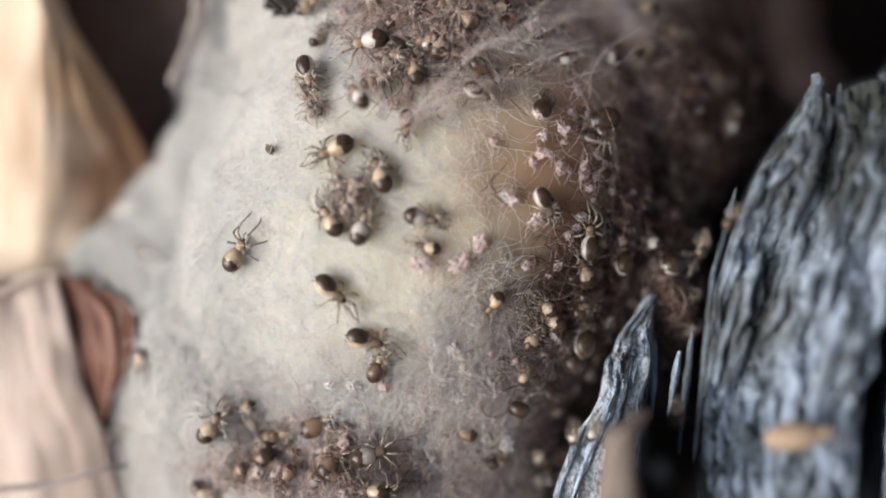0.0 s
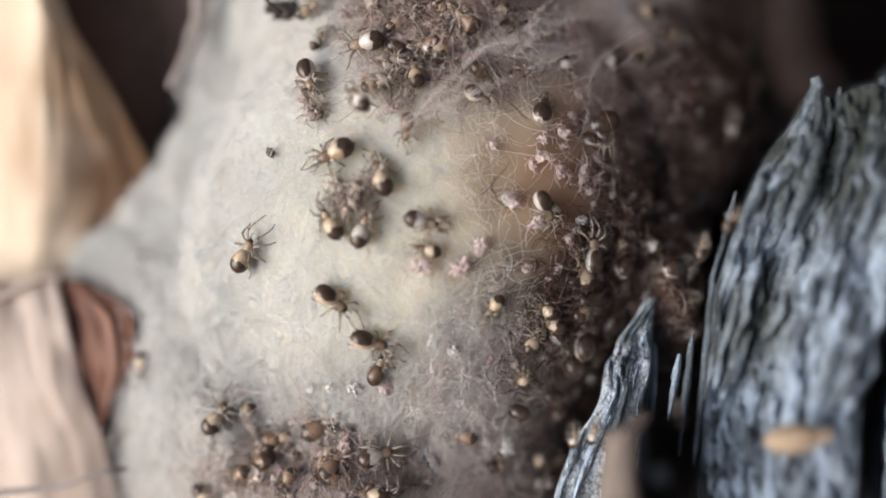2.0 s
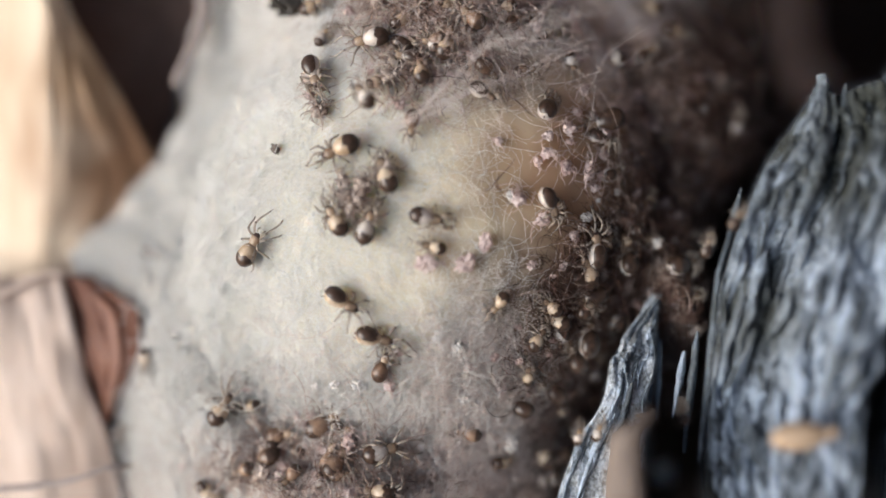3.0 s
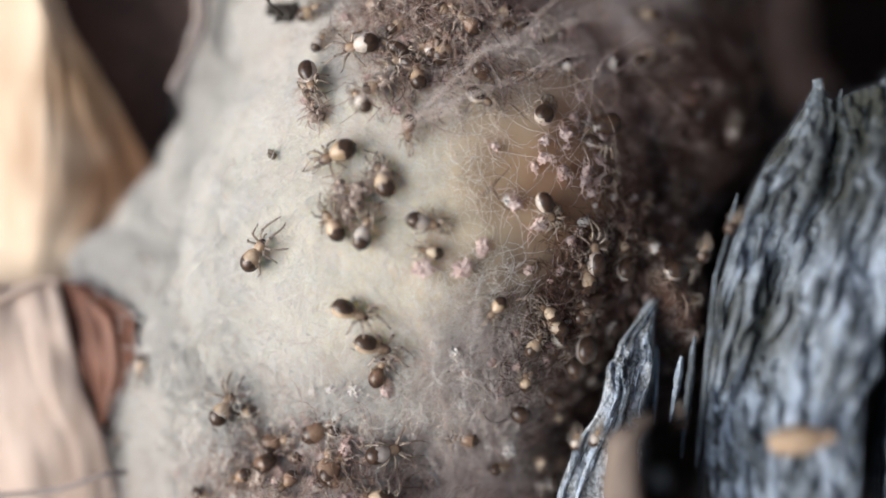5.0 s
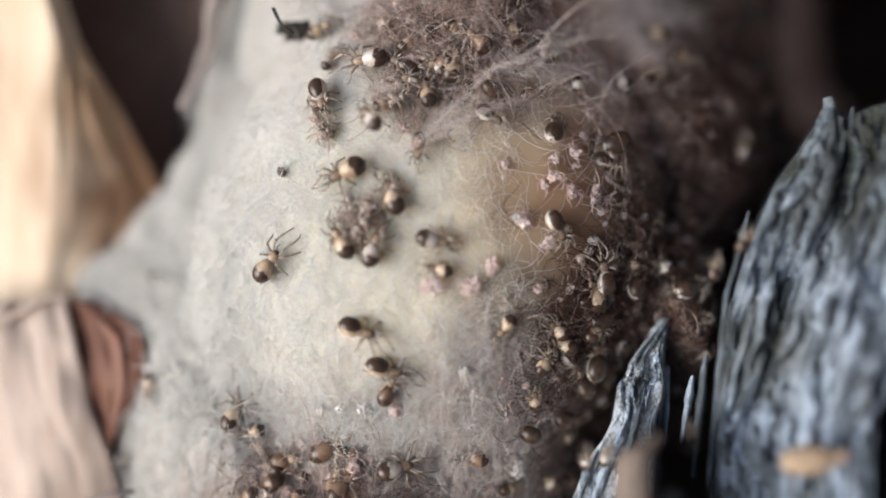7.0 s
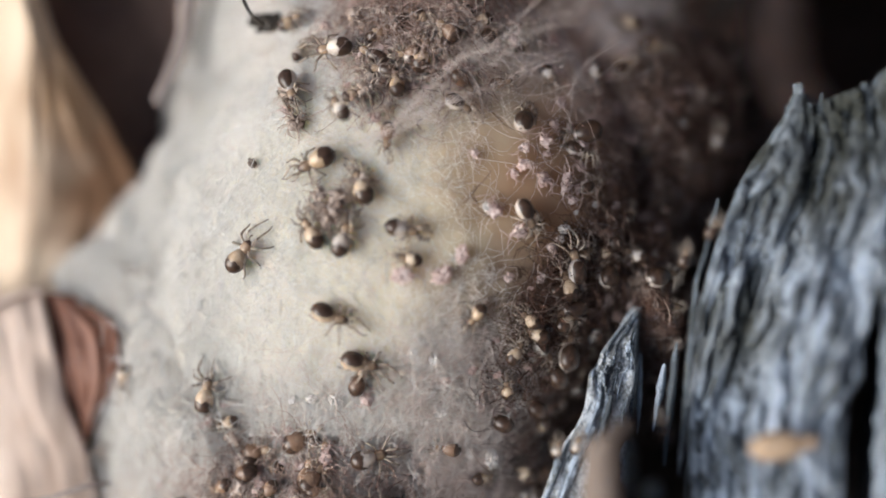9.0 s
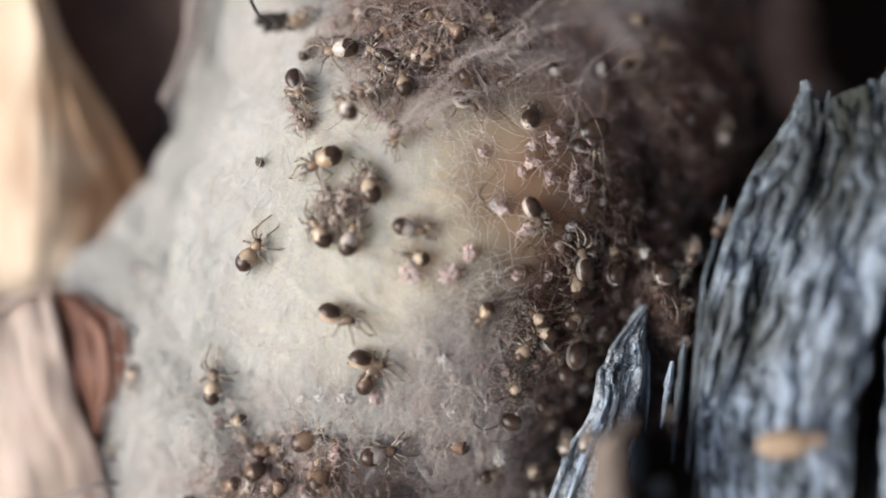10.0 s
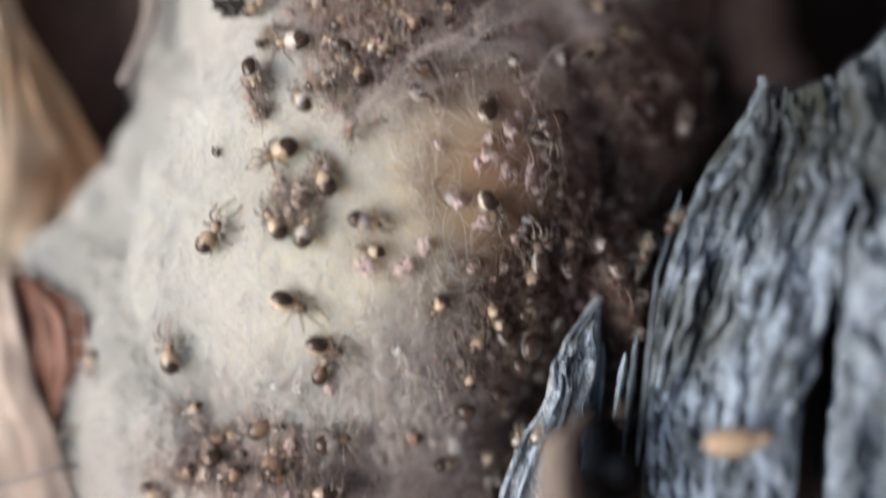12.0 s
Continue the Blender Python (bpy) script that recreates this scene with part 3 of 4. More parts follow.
blade("outer_flap", [(-21.37, -1.72, -8.00), (-21.80, -4.54, -8.00), (-21.37, -8.88, -8.00), (-20.93, -11.70, -8.00)],
      [(-13.77, -0.83, -4.60), (-13.09, -2.36, -4.00), (-12.53, -4.72, -3.80), (-11.95, -6.36, -4.20), (-11.26, -10.95, -5.00)], PALE_LEAF, 1.2, 72, parent=curled, crinkle=0.5)
tagged(blade("inner_side", [(-13.84, -0.95, -4.70), (-13.22, -2.37, -4.10), (-12.68, -4.14, -3.90), (-12.09, -6.06, -4.20)],
             [(-12.74, -0.98, -4.50), (-10.75, -2.04, -3.50), (-10.63, -3.59, -3.30), (-11.87, -6.10, -4.00)], RED_LEAF, 0.15, 73, parent=curled, crinkle=0.2), "russet brown inner side")

# ---- silk threads ----
def strands(name, n, spot, length, curl, lift, radius, mat, seed, k=9, label="", category="silk", over=0.02, sides=3):
    """A mat of n loose threads. spot(rng, n) gives their starting places (u, v)."""
    rng = np.random.RandomState(seed)
    u, v = spot(rng, n)
    n = len(u)
    ang = rng.rand(n) * 2 * math.pi
    turn = rng.randn(n) * curl
    step = length * (0.4 + 1.2 * rng.rand(n)) / (k - 1)
    rise = np.abs(rng.randn(n)) * lift
    pts = []
    for i in range(k):
        w = height(u, v) + rise * math.sin(math.pi * (i + 0.5) / k) + over
        pts.append(np.stack([u, v, w], -1))
        ang = ang + turn + rng.randn(n) * curl * 0.7
        u, v = u + np.cos(ang) * step, v + np.sin(ang) * step
    verts, quads = tubes(np.stack(pts, 1), radius * (0.6 + 0.8 * rng.rand(n)), sides)
    return tagged(raw(name, verts, quads, mat, SLOPE), label, category, kind="stuff")


def sown(share, floor=-7.5):
    """Starting places above floor, spread so that share(u, v) of the candidates are taken."""
    def spot(rng, n):
        u, v = rng.uniform(-15.5, 17, 16 * n), rng.uniform(-10.5, 12, 16 * n)
        ok = (rng.rand(16 * n) < share(u, v)) & (height(u, v) > floor)
        return u[ok][:n], v[ok][:n]
    return spot


def clean(u, v):
    return np.clip(1 - 1.6 * littered(u, v), 0, 1) * np.clip(1.05 - (u + 9) / 11, 0.006, 1)


strands("sac_fuzz", 20000, sown(clean), 1.5, 0.36, 0.05, 0.0075, WHITE_SILK, 1, k=6, label="fine white silk fuzz over the egg sac")
strands("loose_white_silk", 5000, sown(lambda u, v: np.clip(0.35 + clean(u, v), 0, 1) * bump(u, v, -3.5, -5.8, 5, 1.5) * np.clip((1.0 - u) / 3, 0.12, 1)), 2.0, 0.42, 0.16, 0.0088, WHITE_SILK, 4,
        label="loose curling white silk threads")
strands("tangled_silk", 9500, sown(lambda u, v: (0.4 * littered(u, v) + bump(u, v, -1, -7, 9, 2.8) * 0.3 + bump(u, v, 1.8, -6.4, 2.4, 2.4) * 0.6 + bump(u, v, 0.9, -4.4, 1.3, 2.0)) * (1 - 0.85 * cleft_side(u, v)) * (1 - 0.6 * bump(u, v, 4.6, 3.4, 2.4, 3.4)) * (1 - 0.9 * bump(u, v, 2.6, 2.6, 2.4, 1.9))),
        1.3, 0.42, 0.20, 0.0080, PINK_SILK, 2, k=8, label="tangled pinkish grey silk threads")
strands("dusty_silk", 3200, sown(lambda u, v: littered(u, v) * (1 - cleft_side(u, v)) * (1 - 0.8 * bump(u, v, 4.6, 3.4, 2.4, 3.4)) * (1 - 0.9 * bump(u, v, 2.6, 2.6, 2.4, 1.9))), 1.4, 0.36, 0.40, 0.0095, BROWN_SILK, 3,
        label="dusty brown silk threads among shed skins")
strands("cleft_silk", 7000, sown(lambda u, v: (0.3 + 0.7 * littered(u, v)) * cleft_side(u, v) * np.clip((15.0 - u) / 5, 0.05, 1), -13), 1.2, 0.5, 0.5, 0.012, SHADED_SILK, 6, k=8,
        label="dusty silk threads in the cleft, coloured dark for its shade")
strands("leg_litter", 2900, sown(lambda u, v: littered(u, v) ** 1.3), 0.9, 0.30, 0.34, 0.017, LEG_LITTER, 5, k=7, sides=4,
        label="shed spiderling legs caught in silk", category="debris")

strands("curled_white_silk", 2600, sown(lambda u, v: bump(u, v, 0.5, -3.2, 1.1, 1.6) + 0.5 * bump(u, v, -1.5, -5.4, 4, 0.9)), 1.9, 0.5, 0.32, 0.0092, WHITE_SILK, 8, k=11,
        label="curled white silk threads in loose lumps")
strands("veil_silk", 420, sown(lambda u, v: bump(u, v, 1.6, 6.9, 3.2, 1.3)), 2.8, 0.2, 0.6, 0.0075, PINK_SILK, 9,
        label="fine pinkish silk veil over the huddled spiderlings", over=0.3)
strands("edge_wisps", 2200, sown(lambda u, v: np.clip((-6.4 - u) / 2, 0, 1) * np.clip((v + 9) / 3, 0, 1)), 2.4, 0.32, 0.5, 0.012, WHITE_SILK, 7,
        label="loose pinkish silk wisps at the blanket's edge")


def strand(a, b, sag, n, spread, radius, seed, label):
    """A bundle of long threads stretched from a to b (mm), fraying at the ends."""
    rng = np.random.RandomState(seed)
    root = tagged(new("silk_strand"), label, "silk strand")
    root.matrix_basis = SLOPE
    t = np.linspace(0, 1, 26)[None, :, None]
    a, b = np.array(a) + rng.randn(n, 1, 3) * spread * 1.0, np.array(b) + rng.randn(n, 1, 3) * spread * 2.0
    sway = sum(rng.randn(n, 1, 3) * [[[0.16, 0.16, 0.08]]] / f * np.sin(f * 3.1 * t + rng.rand(n, 1, 1) * 6) for f in (1, 2, 4, 7))
    p = a * (1 - t) + b * t + np.array([0, 0, -sag]) * np.sin(math.pi * t) + sway
    for path in p:
        verts, quads = tubes(path[None], radius * rng.uniform(0.6, 1.4), 4, 0.8)
        raw("thread", verts, quads, PINK_SILK, parent=root)


strand((-1.66, 3.79, 0.80), (1.31, 5.97, 1.60), 0.1, 9, 0.20, 0.010, 81, "taut pinkish bundle of silk over the sac")
strand((1.14, 5.80, 1.60), (4.69, 8.00, 2.20), 0.1, 9, 0.24, 0.010, 82, "taut pinkish bundle of silk over the sac")
strand((-2.19, 3.69, 0.70), (0.28, 4.58, 1.30), 0.1, 7, 0.14, 0.010, 83, "short frayed bundle of silk over the sac")
strand((0.10, 4.59, 1.20), (4.87, 6.28, 0.80), 0.2, 6, 0.16, 0.007, 84, "loose frayed bundle of silk over the sac")
strand((4.25, 5.06, 0.00), (6.84, 6.75, -0.40), 0.2, 4, 0.18, 0.006, 85, "loose frayed bundle of silk over the sac")
strand((-4.85, 3.78, -0.80), (-2.57, 3.90, 0.40), 0.0, 10, 0.10, 0.009, 86, "thin white bundle of silk over the sac")


# ---- spiderlings ----
def perch(u, v, heading=0, lift=0.0, size=1.0, tip=0.0, roll=0.0):
    """The pose of a small thing that sits on the silk at (u, v) and heads that way in the slope's plane."""
    e = 0.25
    gu = float(height(np.float64(u + e), np.float64(v)) - height(np.float64(u - e), np.float64(v))) / (2 * e)
    gv = float(height(np.float64(u), np.float64(v + e)) - height(np.float64(u), np.float64(v - e))) / (2 * e)
    n = Vector((-0.7 * gu, -0.7 * gv, 1)).normalized()
    h = radians(heading)
    x = Vector((math.cos(h), math.sin(h), 0))
    x = (x - n * x.dot(n)).normalized()
    y = n.cross(x)
    turn = Matrix((x, y, n)).transposed().to_4x4() @ pose(0, 0, 0, roll, tip, 0)
    w = float(height(np.float64(u), np.float64(v))) + lift
    return SLOPE @ Matrix.Translation((u * MM, v * MM, w * MM)) @ turn @ Matrix.Scale(0.88 * size, 4)


def ovoid(bm, cx, cz, lx, ly, lz, front=1.0, rings=14, seg=18, th0=0.0, th1=math.pi, edge=None, grow=1.0, ph=math.pi):
    """An egg-shaped skin about the x axis, or a patch of one from the polar angle edge(phi) on to th1."""
    rows = []
    for i in range(rings + 1):
        row = []
        for j in range(seg + (ph < math.pi)):
            p = -ph + 2 * ph * j / seg
            lo = edge(p) if edge else th0
            t = lo + (th1 - lo) * i / rings
            r = math.sin(t) * (1 + 0.16 * math.cos(t) * (front - 1) * 4)
            row.append(bm.verts.new((cx + grow * lx * math.cos(t), grow * ly * r * math.sin(p), cz + grow * lz * r * math.cos(p))))
        rows.append(row)
    n = len(rows[0])
    for a, b in zip(rows, rows[1:]):
        for j in range(n if ph == math.pi else n - 1):
            bm.faces.new((a[j], b[j], b[(j + 1) % n], a[(j + 1) % n]))
    bmesh.ops.remove_doubles(bm, verts=bm.verts, dist=0.0015)
    return bm


def limb(points, r0, r1, sides=5):
    """A tapering tube through a few points, rounded at the joints, as a bmesh."""
    pts = np.array(points, float)
    t = np.linspace(0, len(pts) - 1, 2 * (len(pts) - 1) + 1)
    p = np.stack([np.interp(t, np.arange(len(pts)), pts[:, i]) for i in range(3)], -1)
    q = p.copy()
    q[1:-1] = (p[:-2] + 2 * p[1:-1] + p[2:]) / 4
    verts, quads = tubes(q[None], 1.0, sides, 1.0)
    r = r0 + (r1 - r0) * np.linspace(0, 1, len(q)) ** 0.8
    verts = q.repeat(sides, 0) + (verts - q.repeat(sides, 0)) * r.repeat(sides)[:, None]
    bm = bmesh.new()
    vs = [bm.verts.new(v) for v in verts]
    for f in quads:
        bm.faces.new([vs[k] for k in f])
    bm.faces.new(vs[:sides][::-1])
    bm.faces.new(vs[-sides:])
    return bm


LEG_ANGLES = (28, 62, 112, 148)
LEG_LENGTHS = (1.12, 0.92, 0.76, 1.02)


def spiderling(name, m, style, seed, curl=0.0, label="", spread=1.0, reach=1.0):
    """A spiderling: abdomen with its marking, carapace with eyes, palps, spinnerets and eight jointed legs with dusky tips.
    It stands on the origin, its abdomen over it, and heads along x."""
    rng = random.Random(seed)
    root = tagged(new(name), label, "spider", "spiderlings on the egg sac")
    root.matrix_basis = m
    body = {"rear": AMBER, "band": AMBER, "half": PALE, "back": PALE, "amber": BROWNISH, "rim": PALE}[style]
    ab = part("abdomen", ovoid(bmesh.new(), 0, 0.40, 0.48, 0.355, 0.34, 0.8), body, root)
    ph = rng.random() * 6
    jag = lambda p: 0.10 * math.sin(4 * p + ph) + 0.06 * math.sin(9 * p + 2 * ph)
    kw = dict(cx=0, cz=0.40, lx=0.48, ly=0.355, lz=0.34, front=0.8, grow=1.012)
    if style == "rear":
        part("marking", ovoid(bmesh.new(), seg=36, edge=lambda p: 1.56 + jag(p) + 0.06 * p * p, rings=7, **kw), BLACK, ab, "blackish brown rear")
    elif style == "half":
        part("marking", ovoid(bmesh.new(), seg=36, edge=lambda p: 1.46 + jag(p) + 0.2 * math.cos(p), rings=6, **kw), BLACK, ab, "blackish brown rear")
    elif style == "band":
        part("marking", ovoid(bmesh.new(), seg=30, edge=lambda p: 0.75 + 0.45 * abs(p) ** 2 + 0.8 * jag(p), rings=10, ph=0.95, th1=2.95, **kw), BLACK, ab, "dark brown back band")
    elif style in ("back", "rim"):
        w = 0.95 if style == "back" else 1.6
        part("marking", ovoid(bmesh.new(), edge=lambda p: 0.55 + 0.5 * abs(p / w) ** 3 + 0.7 * jag(p), rings=10, ph=w, th1=2.9, **kw), BLACK, ab, "black back stripe")
    else:
        part("marking", ovoid(bmesh.new(), edge=lambda p: 1.80 + 0.7 * jag(p), rings=5, **kw), BLACK, ab, "small dark tip")
    part("spinneret", limb([(-0.44, 0, 0.34), (-0.53, 0, 0.31)], 0.05, 0.03), TIP, ab)
    head = part("carapace", ovoid(bmesh.new(), 0.60, 0.34, 0.29, 0.20, 0.16, 0.9, 10, 14), HEAD, root)
    part("eye_region", ovoid(bmesh.new(), 0.61, 0.345, 0.29, 0.20, 0.16, 0.9, 5, 10, th0=0.0, th1=0.95, grow=1.02), EYES, head, "dark eye region")
    for s in (-1, 1):
        part("palp", limb([(0.88, 0.08 * s, 0.26), (1.00, 0.13 * s, 0.27), (1.06, 0.12 * s, 0.16)], 0.032, 0.026), LEG, root)
    for s in (-1, 1):
        for i, (a, ln) in enumerate(zip(LEG_ANGLES, LEG_LENGTHS)):
            a = s * (a * spread + rng.uniform(-10, 10))
            ln *= 0.86 * reach * rng.uniform(0.85, 1.08)
            bend = s * ((-0.30, -0.12, 0.16, 0.34)[i] * ln + rng.uniform(-0.10, 0.10)) - s * curl
            k, low = rng.uniform(0.20, 0.34), -0.27 + rng.uniform(-0.02, 0.06)
            path = [(0, 0, 0), (0.12 * ln, 0, 0.06), (0.30 * ln, 0.05 * bend, k * 0.85), (0.50 * ln, 0.25 * bend, k), (0.66 * ln, 0.50 * bend, k * 0.45), (0.80 * ln, 0.75 * bend, low * 0.35),
                    (0.90 * ln, bend, low * 0.8)]
            hip = pose((0.61 + 0.13 * math.cos(radians(a))) * MM, 0.14 * math.sin(radians(a)) * MM, 0.28 * MM, 0, 0, a)
            leg = part("leg", limb(path, 0.054, 0.031), LEG, root, at=hip)
            part("leg_tip", limb([path[-1], (0.97 * ln, 1.2 * bend, low * 0.95), (1.02 * ln, 1.4 * bend, low)], 0.031, 0.016), TIP, leg, "dusky leg tip")
            part("leg_joint", limb([(0.47 * ln, 0.22 * bend, k * 0.99), (0.53 * ln, 0.29 * bend, k * 0.97)], 0.047, 0.046), TIP, leg, "dusky knee")
    return root


def shed_skin(m, seed, label="", legs=7, mat=SKIN):
    """A crumpled shed skin: a split shell with a tuft of bent empty legs."""
    rng = random.Random(seed)
    root = tagged(new("shed_skin"), label, "shed skin", "shed skins in the silk")
    root.matrix_basis = m
    for i in range(2):
        bm = ovoid(bmesh.new(), rng.uniform(-0.12, 0.12), 0.20, rng.uniform(0.26, 0.36), rng.uniform(0.20, 0.28), rng.uniform(0.16, 0.24), 0.9, 9, 14,
                   edge=lambda p: 0.35 + 0.3 * math.sin(3 * p + seed + i), th1=2.7, ph=rng.uniform(1.3, 2.1))
        for v in bm.verts:
            d = noise.noise(v.co * 7 + Vector((seed, i, 0))) + 0.6 * noise.noise(v.co * 17 + Vector((0, seed, i)))
            v.co = v.co * (1 + 0.38 * d) + Vector((0, 0, 0.05 * d))
        bmesh.ops.rotate(bm, cent=(0, 0, 0.2), matrix=Matrix.Rotation(rng.uniform(0, 6.3), 3, "Z") @ Matrix.Rotation(rng.uniform(-0.7, 0.7), 3, "X"), verts=bm.verts)
        part("shell", bm, mat, root)
    for i in range(legs):
        a, ln = rng.uniform(0, 6.3), rng.uniform(0.5, 1.1)
        b, c = a + rng.uniform(-0.5, 0.5), a + rng.uniform(-1.3, 1.3)
        p = [(0.1 * math.cos(a), 0.1 * math.sin(a), 0.2), (0.35 * ln * math.cos(a), 0.35 * ln * math.sin(a), rng.uniform(0.3, 0.5)),
             (0.68 * ln * math.cos(b), 0.68 * ln * math.sin(b), rng.uniform(0.2, 0.45)), (0.9 * ln * math.cos(c), 0.9 * ln * math.sin(c), rng.uniform(0.05, 0.3)),
             (ln * math.cos(c), ln * math.sin(c), rng.uniform(0.0, 0.15))]
        part("empty_leg", limb(p, 0.026, 0.011, 5), mat, root)
    return root


def crumb(name, m, size, mat, seed, flat=0.5, label="", category="flake"):
    """A small crumpled flake."""
    bm = bmesh.new()
    bmesh.ops.create_icosphere(bm, subdivisions=3, radius=1)
    for v in bm.verts:
        k = 1 + 0.7 * noise.noise(v.co * 2.2 + Vector((seed, 3, 0))) + 0.45 * noise.noise(v.co * 6 + Vector((0, seed, 0)))
        v.co = Vector((v.co.x * k * size, v.co.y * k * size * 0.75, (v.co.z * flat * k + flat * 0.5) * size))
    ob = part(name, bm, mat, at=m, smooth=False)
    return tagged(ob, label, category)


DARK_REAR = "amber spiderling with a blackish rear on silk"
PALE_REAR = "pale spiderling with a blackish rear on silk"
STRIPED = "pale spiderling with a black back on silk"
# walkers, moved at the end of the file
walker_a = spiderling("spiderling", perch(*(-6.64, -0.31), 58), "rear", 1, label="tan spiderling with dark rear walking over white silk")
walker_b = spiderling("spiderling", perch(*(-3.75, -1.27), -40), "band", 2, label="dark-backed tan spiderling walking over the sac")
walker_c = spiderling("spiderling", perch(*(-2.67, -2.97), -15), "band", 3, label="amber spiderling with a dark brown back on silk")
walker_d = spiderling("spiderling", perch(*(-7.75, -6.00), 55), "rear", 4, label="tan spiderling climbing out of tangled silk")
walker_e = spiderling("spiderling", perch(*(-2.62, -6.85), 15, 0.2), "half", 5, label="pale spiderling stirring its legs in silk")
walker_t = spiderling("spiderling", perch(*(-2.24, 6.76), 190, 0.3), "half", 6, label="glossy white and black spiderling among brown silk")
walker_n = spiderling("spiderling", perch(*(4.62, 0.07), 90, 0.2), "back", 7, label=STRIPED)

# those that stay: place, heading, style, lift, size
spot_list = [
    ((-3.19, 3.21), 205, "rear", 0.0, 1.05), ((-1.92, 2.07), 110, "rear", 0.0, 1.0), ((-3.42, 0.77), 120, "rear", 0.0, 0.9),
    ((-2.51, 0.48), 72, "half", 0.0, 0.95), ((-0.87, 1.05), -12, "half", 0.0, 0.9), ((-0.39, 0.00), 165, "rear", 0.0, 0.85),
    ((-2.11, -3.88), 70, "amber", 0.0, 0.85), ((-2.45, 4.56), 125, "half", 1.0, 1.0), ((-4.28, 5.77), -70, "back", 0.1, 1.0),
    ((-1.11, 4.04), -95, "amber", 0.1, 1.0), ((3.03, 1.60), -60, "back", 0.1, 0.9), ((0.98, 4.94), -35, "back", 0.2, 0.9),
    ((2.27, 5.65), 20, "amber", 0.3, 0.9), ((3.02, 4.27), 60, "rim", 0.1, 0.9), ((5.22, 4.30), 200, "rim", 0.1, 1.1),
    ((5.79, -0.55), 70, "rim", 0.4, 0.9), ((6.98, 0.06), 150, "half", 0.4, 1.0), ((7.50, -0.77), 30, "rim", 0.4, 0.9),
    ((9.21, 0.02), 100, "half", 0.4, 0.9), ((2.72, -2.98), 60, "rear", 0.1, 0.85), ((4.40, -3.11), 80, "rim", 0.3, 0.95),
    ((4.39, -1.99), 30, "rear", 0.2, 0.9), ((3.37, -1.91), 140, "rear", 0.1, 0.8), ((1.67, -1.64), -130, "rear", 0.0, 0.9),
    ((3.60, -4.80), 150, "rim", 0.2, 0.95), ((2.55, -5.20), 160, "rim", 0.1, 0.95), ((2.55, -4.15), 100, "rear", 0.1, 0.8),
    ((0.75, -6.07), 170, "amber", -0.1, 1.05), ((-4.20, -5.86), 30, "amber", -0.2, 1.1), ((-6.45, -5.16), 200, "rear", -0.1, 0.9),
    ((-6.49, -7.28), 200, "amber", 0.1, 1.0), ((-8.00, -7.92), -40, "rear", 0.1, 1.0), ((-10.24, -3.73), -95, "rear", 0.1, 0.9),
    ((-11.75, -6.61), 20, "half", 0.1, 0.9), ((3.43, -7.82), 30, "rim", 0.2, 0.9), ((-4.51, 7.91), 20, "rear", 0.1, 0.95),
    ((4.40, -6.45), 100, "half", 0.4, 0.8), ((-3.66, -7.19), 60, "amber", 0.0, 1.0), ((-5.62, -6.09), 10, "amber", -0.2, 0.95),
    ((9.95, 4.19), 80, "half", 0.3, 1.0), ((6.61, 6.51), 40, "back", 0.3, 0.9), ((-2.34, 5.28), 20, "rear", 0.0, 0.8),
    ((-0.89, 5.45), 100, "rear", 0.1, 0.9), ((-1.54, 7.25), 30, "rear", 0.0, 0.9), ((-0.35, 6.71), 190, "amber", 0.1, 0.9),
    ((-4.17, 6.82), 60, "half", 0.0, 0.7), ((0.84, 7.29), 140, "amber", 0.1, 0.9), ((-1.16, 6.11), 170, "back", 0.1, 0.9),
]
styles = {"rear": DARK_REAR, "half": PALE_REAR, "back": STRIPED, "rim": "pale-rimmed black spiderling caught in brown silk",
          "amber": "amber-bellied spiderling huddled in tangled silk"}
patterns = {}
for k, ((u, v), head, style, lift, size) in enumerate(spot_list):
    m = perch(u, v, head, lift - (0.1 if style == "rim" else -0.05), size * (1.12 if style == "rim" else 1.0), tip=(28 if style == "rim" else 0) + 8 * math.sin(k * 2.1), roll=11 * math.sin(k * 1.7))
    key = (style, k % 3)
    if key in patterns:
        copy_thing(patterns[key], m)
    else:
        patterns[key] = spiderling("spiderling", m, style, 20 + k, 0.30 if k % 2 else 0.15, styles[style], 0.85, (0.5 if style in ("rim", "back") else 0.62) if k % 2 or style == "rim" else 0.72)

# on the bark's edge, above the cleft
for (u, v, w), head, key in [((7.15, -5.10, 1.40), 100, ("rim", 0)), ((8.74, 0.88, 1.40), 60, ("rim", 0)), ((7.98, 0.02, 0.90), 80, ("rim", 0)),
                             ((4.04, -5.87, 0.60), 80, ("half", 1)), ((4.64, -5.76, 0.50), 70, ("half", 0))]:
    if key in patterns:
        copy_thing(patterns[key], lie(u, v, w, 10, -20, head) @ Matrix.Scale(0.58, 4))

# the crowd in the litter
crowd = np.random.RandomState(77)
cu, cv = sown(lambda u, v: littered(u, v) ** 2)(crowd, 34)
for u, v in zip(cu, cv):
    copy_thing(list(patterns.values())[crowd.randint(len(patterns))],
               perch(u, v, crowd.uniform(0, 360), crowd.uniform(-0.55, -0.1), crowd.uniform(0.75, 1.0), crowd.uniform(-30, 30), crowd.uniform(-60, 60)))

